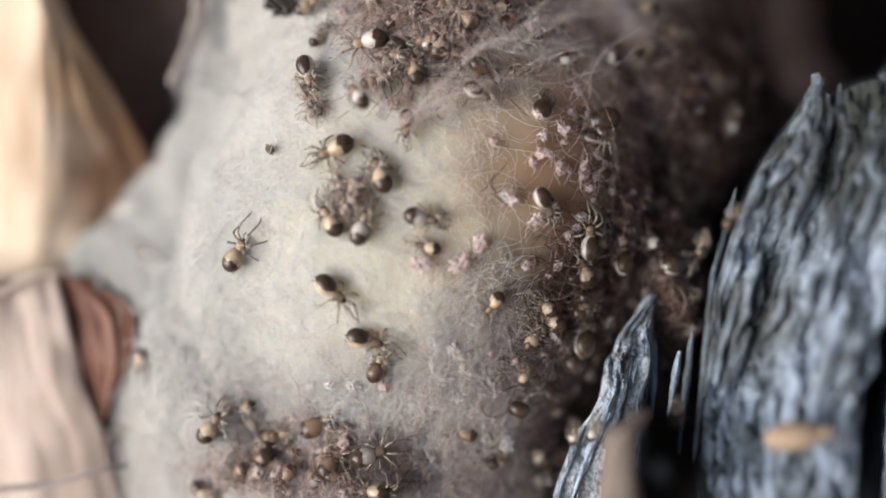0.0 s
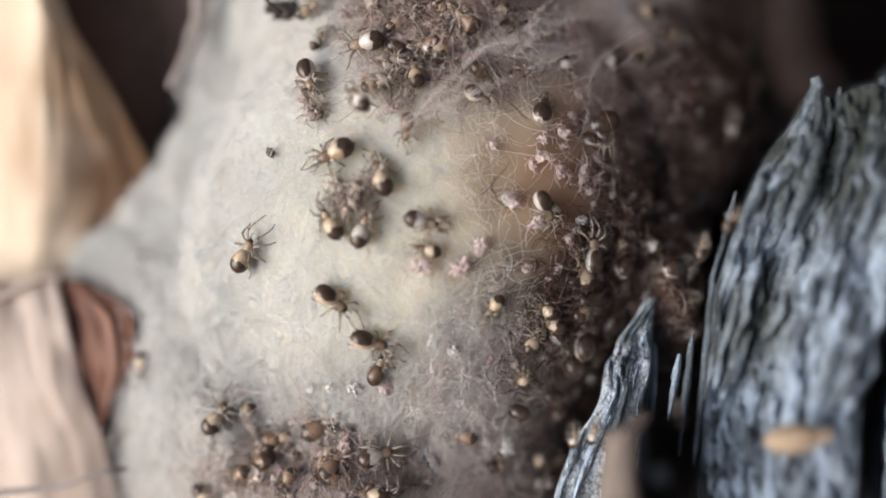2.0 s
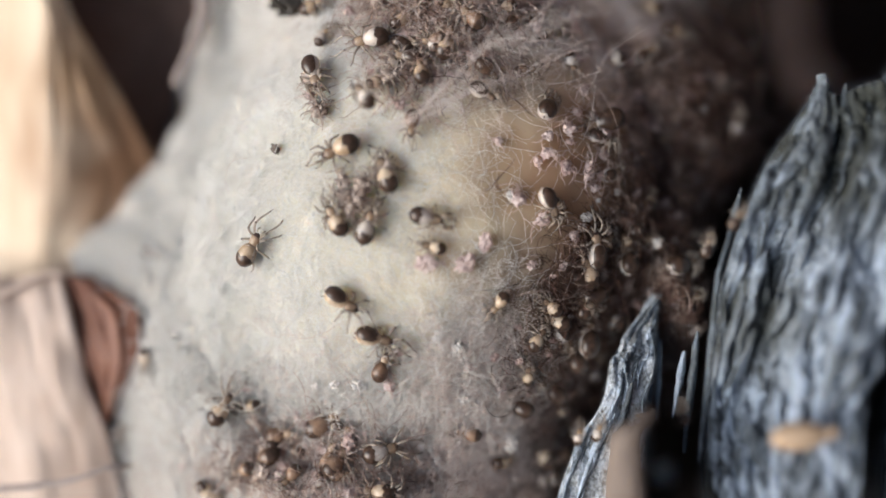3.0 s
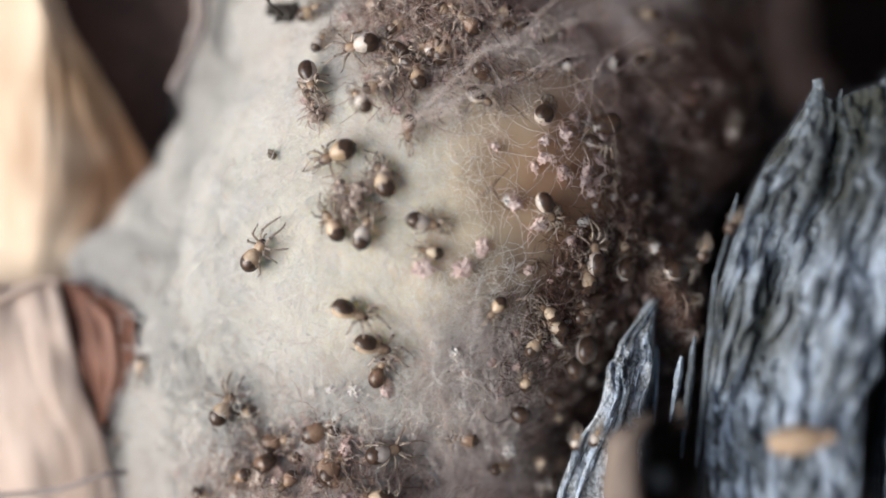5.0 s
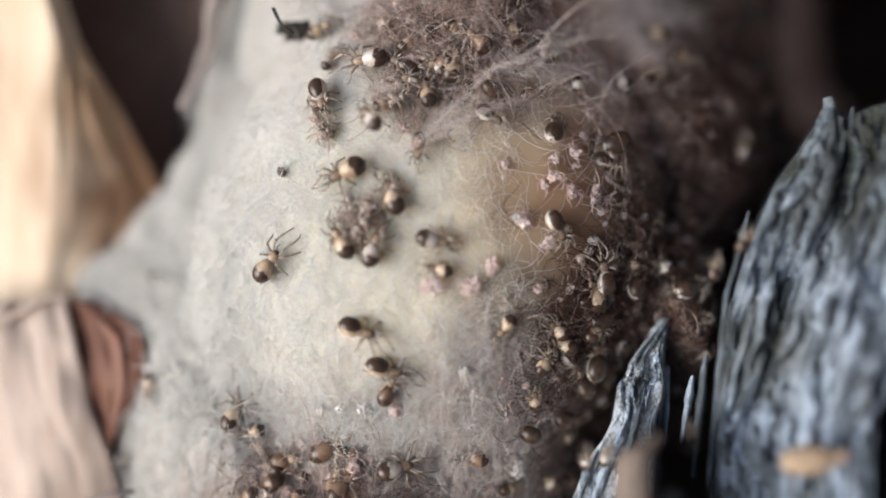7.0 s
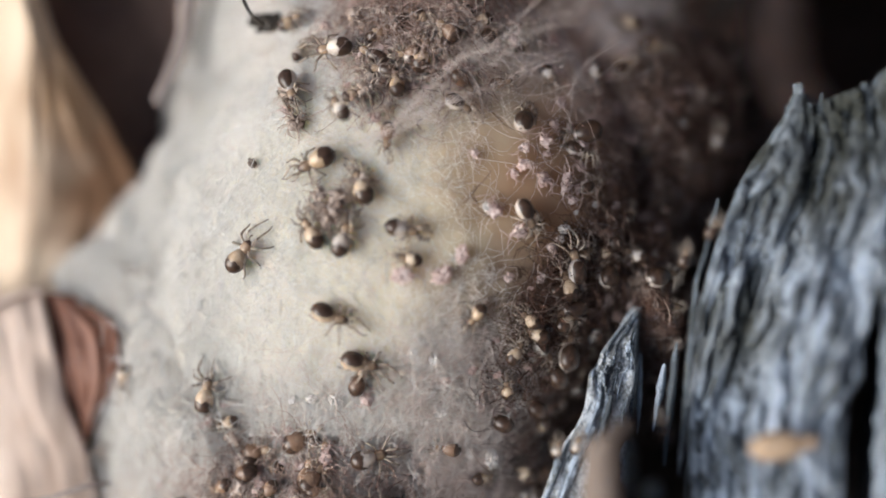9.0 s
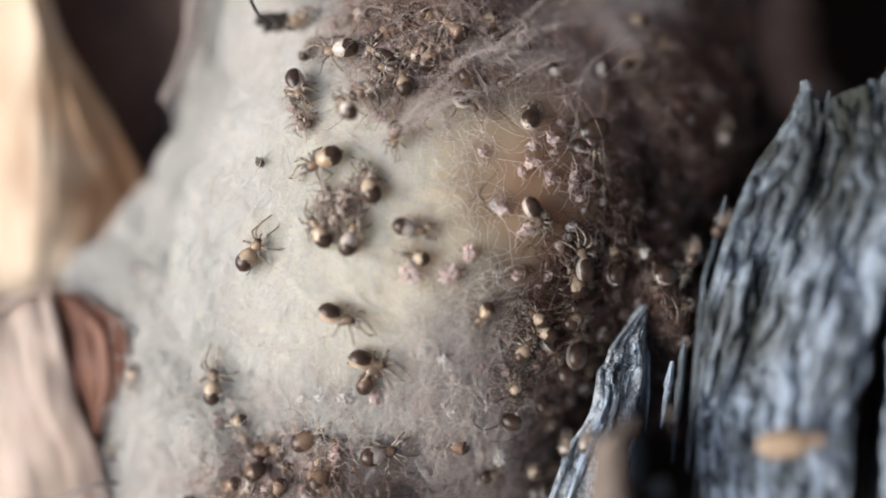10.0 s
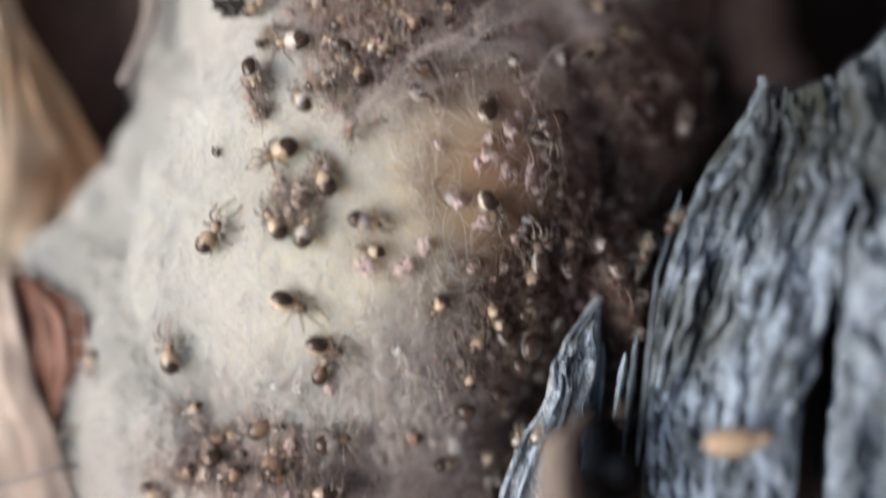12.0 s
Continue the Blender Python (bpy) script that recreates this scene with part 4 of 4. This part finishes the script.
# huddled groups: place, spread and number
for gu, gv, su, sv, count in [(4.7, -3.6, 0.9, 3.4, 26), (6.8, 1.0, 1.2, 1.4, 6), (6.4, 6.0, 1.6, 1.4, 4), (0.6, 6.9, 1.9, 1.0, 14), (-4.5, -7.0, 1.3, 0.9, 9), (1.0, -8.0, 2.6, 0.8, 5)]:
    cu, cv = gu + su * np.clip(crowd.randn(count), -1.8, 1.8), gv + sv * np.clip(crowd.randn(count), -1.8, 1.8)
    kinds = [q for q in patterns if q[0] in (("rim", "rear", "back") if gu > 4 else ("rear", "amber", "half", "back"))]
    for u, v in zip(cu, cv):
        copy_thing(patterns[kinds[crowd.randint(len(kinds))]],
                   perch(u, v, crowd.uniform(0, 360), crowd.uniform(-0.2, 0.2), crowd.uniform(0.75, 1.05), crowd.uniform(-10, 35), crowd.uniform(-40, 40)))

# ---- shed skins and flakes ----
SHED = "crumpled pinkish shed spiderling skin in silk"
first = [shed_skin(perch(*(-2.92, 1.62), 20, 0.1, 1.15), 1, "tuft of dry shed spiderling legs in silk", 17, TUFT), shed_skin(perch(*(-0.69, -0.34), 70, 0, 0.8), 2, SHED),
         shed_skin(perch(*(2.17, 1.54), 200, 0, 0.9), 3, SHED), shed_skin(perch(*(3.00, 0.92), 120, 0, 0.9), 4, SHED)]
for k, (u, v) in enumerate([(-3.32, 1.71), (-3.06, 1.23), (-2.57, 1.98), (-3.29, 2.16), (-2.07, 2.52), (-4.39, 5.34), (-4.07, 4.38)]):
    copy_thing(first[0], perch(u, v, 97 * k, 0.12, 0.8 + 0.1 * (k % 3)))
for k, (u, v) in enumerate([(7.68, -2.24), (7.69, -3.88), (8.82, -6.27), (8.69, -1.54), (7.13, -0.55), (2.81, 2.81), (3.74, 2.56), (4.52, 2.41), (5.53, 2.64), (3.19, 3.65), (4.17, 4.45), (-1.51, 4.52),
                            (-6.30, -5.73), (-6.60, -4.64), (-7.18, -5.22), (-4.93, -5.59), (-6.11, -6.58), (-3.20, -6.60), (-4.11, -7.51), (-1.71, -7.61), (-0.62, -7.49),
                            (-1.70, -3.33), (-1.90, -4.36), (-4.47, 4.96), (-4.07, 4.47), (1.54, 3.43), (8.70, -6.12), (1.76, -4.58)]):
    copy_thing(first[k % 4], perch(u, v, 73 * k, 0.0, 0.75 + 0.3 * ((k * 7) % 5) / 5))
cu, cv = sown(lambda u, v: bump(u, v, 4.6, 4.2, 2.0, 2.4) + 0.7 * bump(u, v, 2.0, 7.5, 4.0, 1.6))(crowd, 46)
for k, (u, v) in enumerate(zip(cu, cv)):
    copy_thing(first[1 + k % 3], perch(u, v, crowd.uniform(0, 360), crowd.uniform(0.0, 0.2), crowd.uniform(0.7, 1.15), crowd.uniform(-40, 40), crowd.uniform(-40, 40)))
cu, cv = sown(lambda u, v: bump(u, v, -4.0, -6.9, 2.2, 1.2) + 0.5 * bump(u, v, 0.2, 6.6, 2.4, 1.6))(crowd, 46)
for k, (u, v) in enumerate(zip(cu, cv)):
    copy_thing(first[(0, 1, 0, 2)[k % 4]], perch(u, v, crowd.uniform(0, 360), crowd.uniform(0.0, 0.25), crowd.uniform(0.75, 1.2), crowd.uniform(-40, 40), crowd.uniform(-40, 40)))
cu, cv = sown(lambda u, v: littered(u, v) ** 1.3 * (1 - 0.5 * cleft_side(u, v)))(crowd, 95)
for k, (u, v) in enumerate(zip(cu, cv)):
    copy_thing(first[k % 4], perch(u, v, crowd.uniform(0, 360), crowd.uniform(-0.1, 0.15), crowd.uniform(0.6, 1.0), crowd.uniform(-40, 40), crowd.uniform(-40, 40)))
for k, ((u, v), size, mat) in enumerate([((4.46, 1.03), 0.20, FLAKE), ((4.32, 0.71), 0.16, FLAKE), ((2.08, -6.42), 0.30, FLAKE), ((-2.87, -4.40), 0.22, FLAKE),
                                         ((-3.64, -4.37), 0.16, FLAKE), ((-4.30, -4.43), 0.14, FLAKE), ((1.96, 1.69), 0.16, FLAKE), ((-0.69, -0.48), 0.30, SKIN),
                                         ((0.50, -0.45), 0.32, SKIN), ((1.15, 0.20), 0.26, SKIN), ((0.29, -3.14), 0.20, FLAKE), ((0.65, -3.80), 0.18, SKIN),
                                         ((-6.30, -5.73), 0.22, FLAKE), ((-11.69, -6.68), 0.20, FLAKE), ((0.48, -4.83), 0.20, FLAKE), ((2.64, -0.52), 0.16, SKIN),
                                         ((-9.88, 6.11), 0.30, FLAKE), ((-5.57, 3.20), 0.16, STUB), ((-0.34, -2.86), 0.14, FLAKE), ((1.48, -3.45), 0.16, SKIN)]):
    crumb("flake", perch(u, v, 50 * k, 0.16), size * 1.15, mat, 3 + k, label="small crumpled whitish flake on silk" if mat is FLAKE else
          ("brown speck on white silk" if mat is STUB else "small crumpled pink scrap of shed skin"))


crumb("dark_speck", lie(*(-13.77, -4.45, -4.60)), 0.34, CHAR, 61, label="dark speck of dirt on the pale leaf", category="speck")

cu, cv = sown(lambda u, v: littered(u, v) + 0.35 * bump(u, v, 2.2, -3.5, 1.8, 2.4))(crowd, 190)
bits = []
for k, (u, v) in enumerate(zip(cu, cv)):
    m = perch(u, v, crowd.uniform(0, 360), crowd.uniform(0.05, 0.3), crowd.uniform(0.5, 1.2), crowd.uniform(-50, 50))
    if k < 8:
        mat = FLAKE if k % 4 == 0 else SKIN
        bits.append(crumb("scrap", m, 0.20, mat, 90 + k, 0.4, "tiny white flake among brown silk" if mat is FLAKE else "tiny pink scrap of skin among silk", "scrap"))
    else:
        copy_thing(bits[k % 8], m)

# ---- stalk, scrap and husk ----
def rod(name, points, r0, r1, mat, label, category, sides=10):
    return tagged(part(name, limb(points, r0, r1, sides), mat, at=SLOPE), label, category)


rod("dry_stalk", [(-8.41, 10.64, -5.20), (-8.82, 9.21, -5.20), (-8.72, 8.37, -5.10), (-9.19, 7.13, -5.00), (-9.73, 5.99, -4.80), (-9.77, 5.89, -4.80)], 0.40, 0.13, TWIG,
    "dry grey plant stalk tapering to a blunt end", "stalk")
rod("dark_twig", [(-5.95, 8.62, -0.80), (-5.80, 8.30, -0.95), (-5.71, 8.14, -1.00), (-5.31, 7.85, -1.20)], 0.06, 0.05, CHAR, "thin blackened twig in the silk", "twig")
crumb("dark_scrap", lie(*(-5.33, 8.16, -2.40)), 0.42, CHAR, 31, label="blackened scrap of plant in the silk", category="scrap")
crumb("dark_scrap", lie(*(-5.74, 8.32, -2.60)), 0.30, CHAR, 32, label="blackened scrap of plant in the silk", category="scrap")
rod("leaf_petiole", [(-16.92, -2.39, -4.40), (-15.68, -1.62, -4.30), (-14.54, -0.98, -4.20), (-13.75, -0.78, -4.20), (-13.40, -0.94, -4.30)], 0.16, 0.09, PALE_LEAF,
    "pale dry leaf stalk curving over the leaf", "stalk")


def silk_curl(a, b, loops, r, seed, label):
    """A crinkled white thread that runs in small loops from a to b over the silk."""
    rng = np.random.RandomState(seed)
    t = np.linspace(0, 1, loops * 9)
    u = a[0] + (b[0] - a[0]) * t + r * np.cos(loops * 6.28 * t) * (0.6 + 0.4 * np.sin(9 * t))
    v = a[1] + (b[1] - a[1]) * t + r * np.sin(loops * 6.28 * t + rng.rand()) + 0.08 * rng.randn() * np.sin(5 * t)
    w = height(u, v) + 0.06 + 0.05 * np.sin(loops * 6.28 * t)
    verts, quads = tubes(np.stack([u, v, w], -1)[None], 0.013, 4, 1.0)
    tagged(raw("silk_curl", verts, quads, WHITE_SILK, SLOPE), label, "silk thread")


silk_curl((-5.52, -4.73), (-4.11, -4.44), 5, 0.07, 1, "crinkled white silk thread on the sac")
silk_curl((-4.69, -4.49), (-2.63, -4.36), 8, 0.10, 2, "looped white silk thread on the sac")
silk_curl((-0.25, -2.68), (0.84, -3.62), 6, 0.08, 3, "looped white silk thread on the sac")
silk_curl((-5.18, 3.67), (-3.31, 3.84), 3, 0.12, 4, "long loose white silk thread on the sac")
rod("dark_sliver", [(-10.75, -0.12, -4.60), (-10.33, -0.18, -4.26), (-10.00, -0.32, -3.94)], 0.16, 0.10, STUB, "dark sliver of bark lying on silk", "sliver")
rod("root_thread", [(-16.06, -8.32, -3.20), (-14.04, -8.16, -3.00), (-12.62, -7.89, -2.80), (-11.60, -7.43, -2.60), (-10.84, -7.43, -3.00)], 0.13, 0.07, TWIG,
    "thin brown root across the leaf", "root")
husk = tagged(new("husk"), "straw-coloured insect husk lying on bark", "husk")
husk.matrix_basis = lie(*(10.13, -5.41, 3.65), 0, -8, 8)
part("husk_body", ovoid(bmesh.new(), 0, 0, 0.85, 0.42, 0.38, 0.9), GRUB, husk)
part("husk_tip", ovoid(bmesh.new(), 0.85, 0.02, 0.30, 0.20, 0.18, 1.0, 8, 10), GRUB, husk, "shrivelled end")


# ---- motion ----
def step_legs(spider, seed, amount):
    """The legs swing about their hips in turn."""
    rng = random.Random(seed)
    for leg in [o for o in spider.children if o.name.startswith("leg")]:
        home, rows = leg.matrix_basis.copy(), []
        for k in range(25):
            rows.append((k * 0.5, home @ pose(0, 0, 0, 0, rng.uniform(-0.4, 0.4) * amount, rng.uniform(-1, 1) * amount)))
        walk(leg, rows)


def motions():
    walk(walker_a, [(0.0, perch(-6.65, -0.34, 58, 0.12)),
                    (0.5, perch(-6.64, -0.26, 59, 0.12)),
                    (1.0, perch(-6.57, -0.26, 59, 0.12)),
                    (1.5, perch(-6.39, -0.27, 60, 0.12)),
                    (2.0, perch(-6.39, -0.26, 59, 0.12)),
                    (2.5, perch(-6.42, -0.21, 58, 0.12)),
                    (3.0, perch(-6.34, -0.18, 57, 0.12)),
                    (5.0, perch(-6.07, -0.18, 53, 0.12)),
                    (5.5, perch(-6.05, -0.13, 52, 0.12)),
                    (6.0, perch(-6.01, -0.05, 52, 0.12)),
                    (6.5, perch(-5.98, -0.04, 52, 0.12)),
                    (7.0, perch(-5.96, 0.03, 52, 0.12)),
                    (7.5, perch(-5.98, 0.00, 52, 0.12)),
                    (9.5, perch(-5.87, 0.06, 52, 0.12)),
                    (10.0, perch(-5.83, 0.07, 52, 0.12)),
                    (10.5, perch(-5.81, 0.14, 52, 0.12)),
                    (11.0, perch(-5.81, 0.17, 52, 0.12)),
                    (11.5, perch(-5.71, 0.19, 52, 0.12)),
                    (12.0, perch(-5.68, 0.33, 52, 0.12))])
    walk(walker_b, [(0.0, perch(-3.75, -1.28, -40, 0.12, roll=-36)),
                    (0.5, perch(-3.75, -1.40, -39, 0.12, roll=-36)),
                    (1.0, perch(-3.70, -1.43, -38, 0.12, roll=-36)),
                    (1.5, perch(-3.71, -1.46, -37, 0.12, roll=-36)),
                    (2.0, perch(-3.75, -1.51, -36, 0.12, roll=-36)),
                    (2.5, perch(-3.75, -1.51, -35, 0.12, roll=-36)),
                    (3.0, perch(-3.57, -1.67, -32, 0.12, roll=-36)),
                    (5.0, perch(-3.19, -1.89, -21, 0.12, roll=-36)),
                    (5.5, perch(-3.10, -1.95, -18, 0.12, roll=-36)),
                    (6.0, perch(-3.18, -1.93, -18, 0.12, roll=-36)),
                    (6.5, perch(-3.23, -1.92, -18, 0.12, roll=-36)),
                    (7.0, perch(-3.25, -1.90, -18, 0.12, roll=-36)),
                    (7.5, perch(-3.29, -1.84, -19, 0.12, roll=-36)),
                    (9.5, perch(-3.15, -1.77, -19, 0.12, roll=-36)),
                    (10.0, perch(-3.20, -1.82, -19, 0.12, roll=-36)),
                    (10.5, perch(-3.24, -1.78, -20, 0.12, roll=-36)),
                    (11.0, perch(-3.27, -1.76, -20, 0.12, roll=-36)),
                    (11.5, perch(-3.23, -1.82, -20, 0.12, roll=-36)),
                    (12.0, perch(-3.28, -1.70, -20, 0.12, roll=-36))])
    walk(walker_c, [(0.0, perch(-2.68, -2.95, -15, 0.12, roll=-36)),
                    (0.5, perch(-2.70, -2.96, -15, 0.12, roll=-36)),
                    (1.0, perch(-2.68, -2.93, -15, 0.12, roll=-36)),
                    (1.5, perch(-2.55, -2.92, -15, 0.12, roll=-36)),
                    (2.0, perch(-2.56, -2.91, -15, 0.12, roll=-36)),
                    (2.5, perch(-2.53, -2.91, -15, 0.12, roll=-36)),
                    (3.0, perch(-2.54, -2.88, -15, 0.12, roll=-36)),
                    (5.0, perch(-2.50, -2.99, -15, 0.12, roll=-36)),
                    (5.5, perch(-2.46, -3.07, -15, 0.12, roll=-36)),
                    (6.0, perch(-2.43, -3.02, -15, 0.12, roll=-36)),
                    (6.5, perch(-2.43, -3.09, -15, 0.12, roll=-36)),
                    (7.0, perch(-2.42, -3.13, -15, 0.12, roll=-36)),
                    (7.5, perch(-2.41, -3.17, -15, 0.12, roll=-36)),
                    (9.5, perch(-2.26, -3.28, -15, 0.12, roll=-36)),
                    (10.0, perch(-2.28, -3.28, -15, 0.12, roll=-36)),
                    (10.5, perch(-2.27, -3.23, -15, 0.12, roll=-36)),
                    (11.0, perch(-2.30, -3.18, -15, 0.12, roll=-36)),
                    (11.5, perch(-2.26, -3.21, -15, 0.12, roll=-36)),
                    (12.0, perch(-2.22, -3.11, -15, 0.12, roll=-36))])
    walk(walker_d, [(0.0, perch(-7.68, -5.96, 55, 0.12)),
                    (0.5, perch(-7.63, -5.91, 55, 0.12)),
                    (1.0, perch(-7.60, -5.80, 56, 0.12)),
                    (1.5, perch(-7.61, -5.69, 56, 0.12)),
                    (2.0, perch(-7.57, -5.65, 57, 0.12)),
                    (2.5, perch(-7.54, -5.59, 57, 0.12)),
                    (3.0, perch(-7.55, -5.48, 58, 0.12)),
                    (5.0, perch(-7.35, -5.26, 60, 0.12)),
                    (5.5, perch(-7.33, -5.14, 60, 0.12)),
                    (6.0, perch(-7.34, -5.09, 62, 0.12)),
                    (6.5, perch(-7.31, -5.04, 63, 0.12)),
                    (7.0, perch(-7.26, -4.93, 64, 0.12)),
                    (7.5, perch(-7.27, -4.83, 66, 0.12)),
                    (9.5, perch(-7.19, -4.37, 82, 0.12)),
                    (10.0, perch(-7.22, -4.23, 84, 0.12)),
                    (10.5, perch(-7.10, -4.03, 85, 0.12)),
                    (11.0, perch(-7.15, -3.97, 87, 0.12)),
                    (11.5, perch(-7.09, -3.89, 88, 0.12)),
                    (12.0, perch(-7.15, -3.61, 90, 0.12))])
    walk(walker_e, [(0.0, perch(-2.56, -6.73, 18, 0.2)),
                    (0.5, perch(-2.52, -6.71, 18, 0.2)),
                    (1.0, perch(-2.52, -6.61, 18, 0.2)),
                    (1.5, perch(-2.57, -6.59, 18, 0.2)),
                    (2.0, perch(-2.38, -6.64, 17, 0.2)),
                    (2.5, perch(-2.35, -6.66, 17, 0.2)),
                    (3.0, perch(-2.36, -6.61, 17, 0.2)),
                    (5.0, perch(-2.18, -6.46, 16, 0.2)),
                    (5.5, perch(-2.17, -6.40, 16, 0.2)),
                    (6.0, perch(-2.12, -6.35, 16, 0.2)),
                    (6.5, perch(-2.15, -6.37, 16, 0.2)),
                    (7.0, perch(-2.09, -6.37, 16, 0.2)),
                    (7.5, perch(-2.06, -6.35, 16, 0.2)),
                    (9.5, perch(-2.03, -6.30, 15, 0.2)),
                    (10.0, perch(-2.00, -6.26, 15, 0.2)),
                    (10.5, perch(-1.98, -6.27, 14, 0.2)),
                    (11.0, perch(-2.03, -6.23, 14, 0.2)),
                    (11.5, perch(-2.03, -6.28, 14, 0.2)),
                    (12.0, perch(-2.03, -6.22, 14, 0.2))])
    walk(walker_t, [(0.0, perch(-2.15, 6.65, 190, 0.3)),
                    (0.5, perch(-2.15, 6.70, 190, 0.3)),
                    (1.0, perch(-2.28, 6.72, 190, 0.3)),
                    (1.5, perch(-2.28, 6.73, 190, 0.3)),
                    (2.0, perch(-2.25, 6.72, 190, 0.3)),
                    (2.5, perch(-2.27, 6.73, 190, 0.3)),
                    (3.0, perch(-2.28, 6.71, 190, 0.3)),
                    (5.0, perch(-2.48, 6.69, 190, 0.3)),
                    (5.5, perch(-2.51, 6.66, 188, 0.3)),
                    (6.0, perch(-2.51, 6.76, 187, 0.3)),
                    (6.5, perch(-2.52, 6.76, 186, 0.3)),
                    (7.0, perch(-2.52, 6.80, 184, 0.3)),
                    (7.5, perch(-2.58, 6.89, 184, 0.3)),
                    (9.5, perch(-2.69, 6.83, 183, 0.3)),
                    (10.0, perch(-2.71, 6.79, 183, 0.3)),
                    (10.5, perch(-2.71, 6.84, 183, 0.3)),
                    (11.0, perch(-2.75, 6.70, 182, 0.3)),
                    (11.5, perch(-2.74, 6.71, 182, 0.3)),
                    (12.0, perch(-2.88, 6.69, 182, 0.3))])
    walk(walker_n, [(0.0, perch(4.59, 0.08, 90, 0.2)),
                    (0.5, perch(4.66, 0.05, 91, 0.2)),
                    (1.0, perch(4.75, -0.02, 92, 0.2)),
                    (1.5, perch(4.80, -0.22, 92, 0.2)),
                    (2.0, perch(4.75, -0.23, 93, 0.2)),
                    (2.5, perch(4.70, -0.20, 94, 0.2)),
                    (3.0, perch(4.69, -0.17, 95, 0.2)),
                    (5.0, perch(4.77, -0.28, 98, 0.2)),
                    (5.5, perch(4.81, -0.34, 99, 0.2)),
                    (6.0, perch(4.82, -0.33, 100, 0.2)),
                    (6.5, perch(4.73, -0.33, 101, 0.2)),
                    (7.0, perch(4.75, -0.30, 102, 0.2)),
                    (7.5, perch(4.74, -0.29, 102, 0.2)),
                    (12.0, perch(4.74, -0.29, 102, 0.2))])
    step_legs(walker_a, 1, 11)
    step_legs(walker_b, 2, 13)
    step_legs(walker_c, 3, 5)
    step_legs(walker_d, 4, 14)
    step_legs(walker_e, 5, 14)


motions()
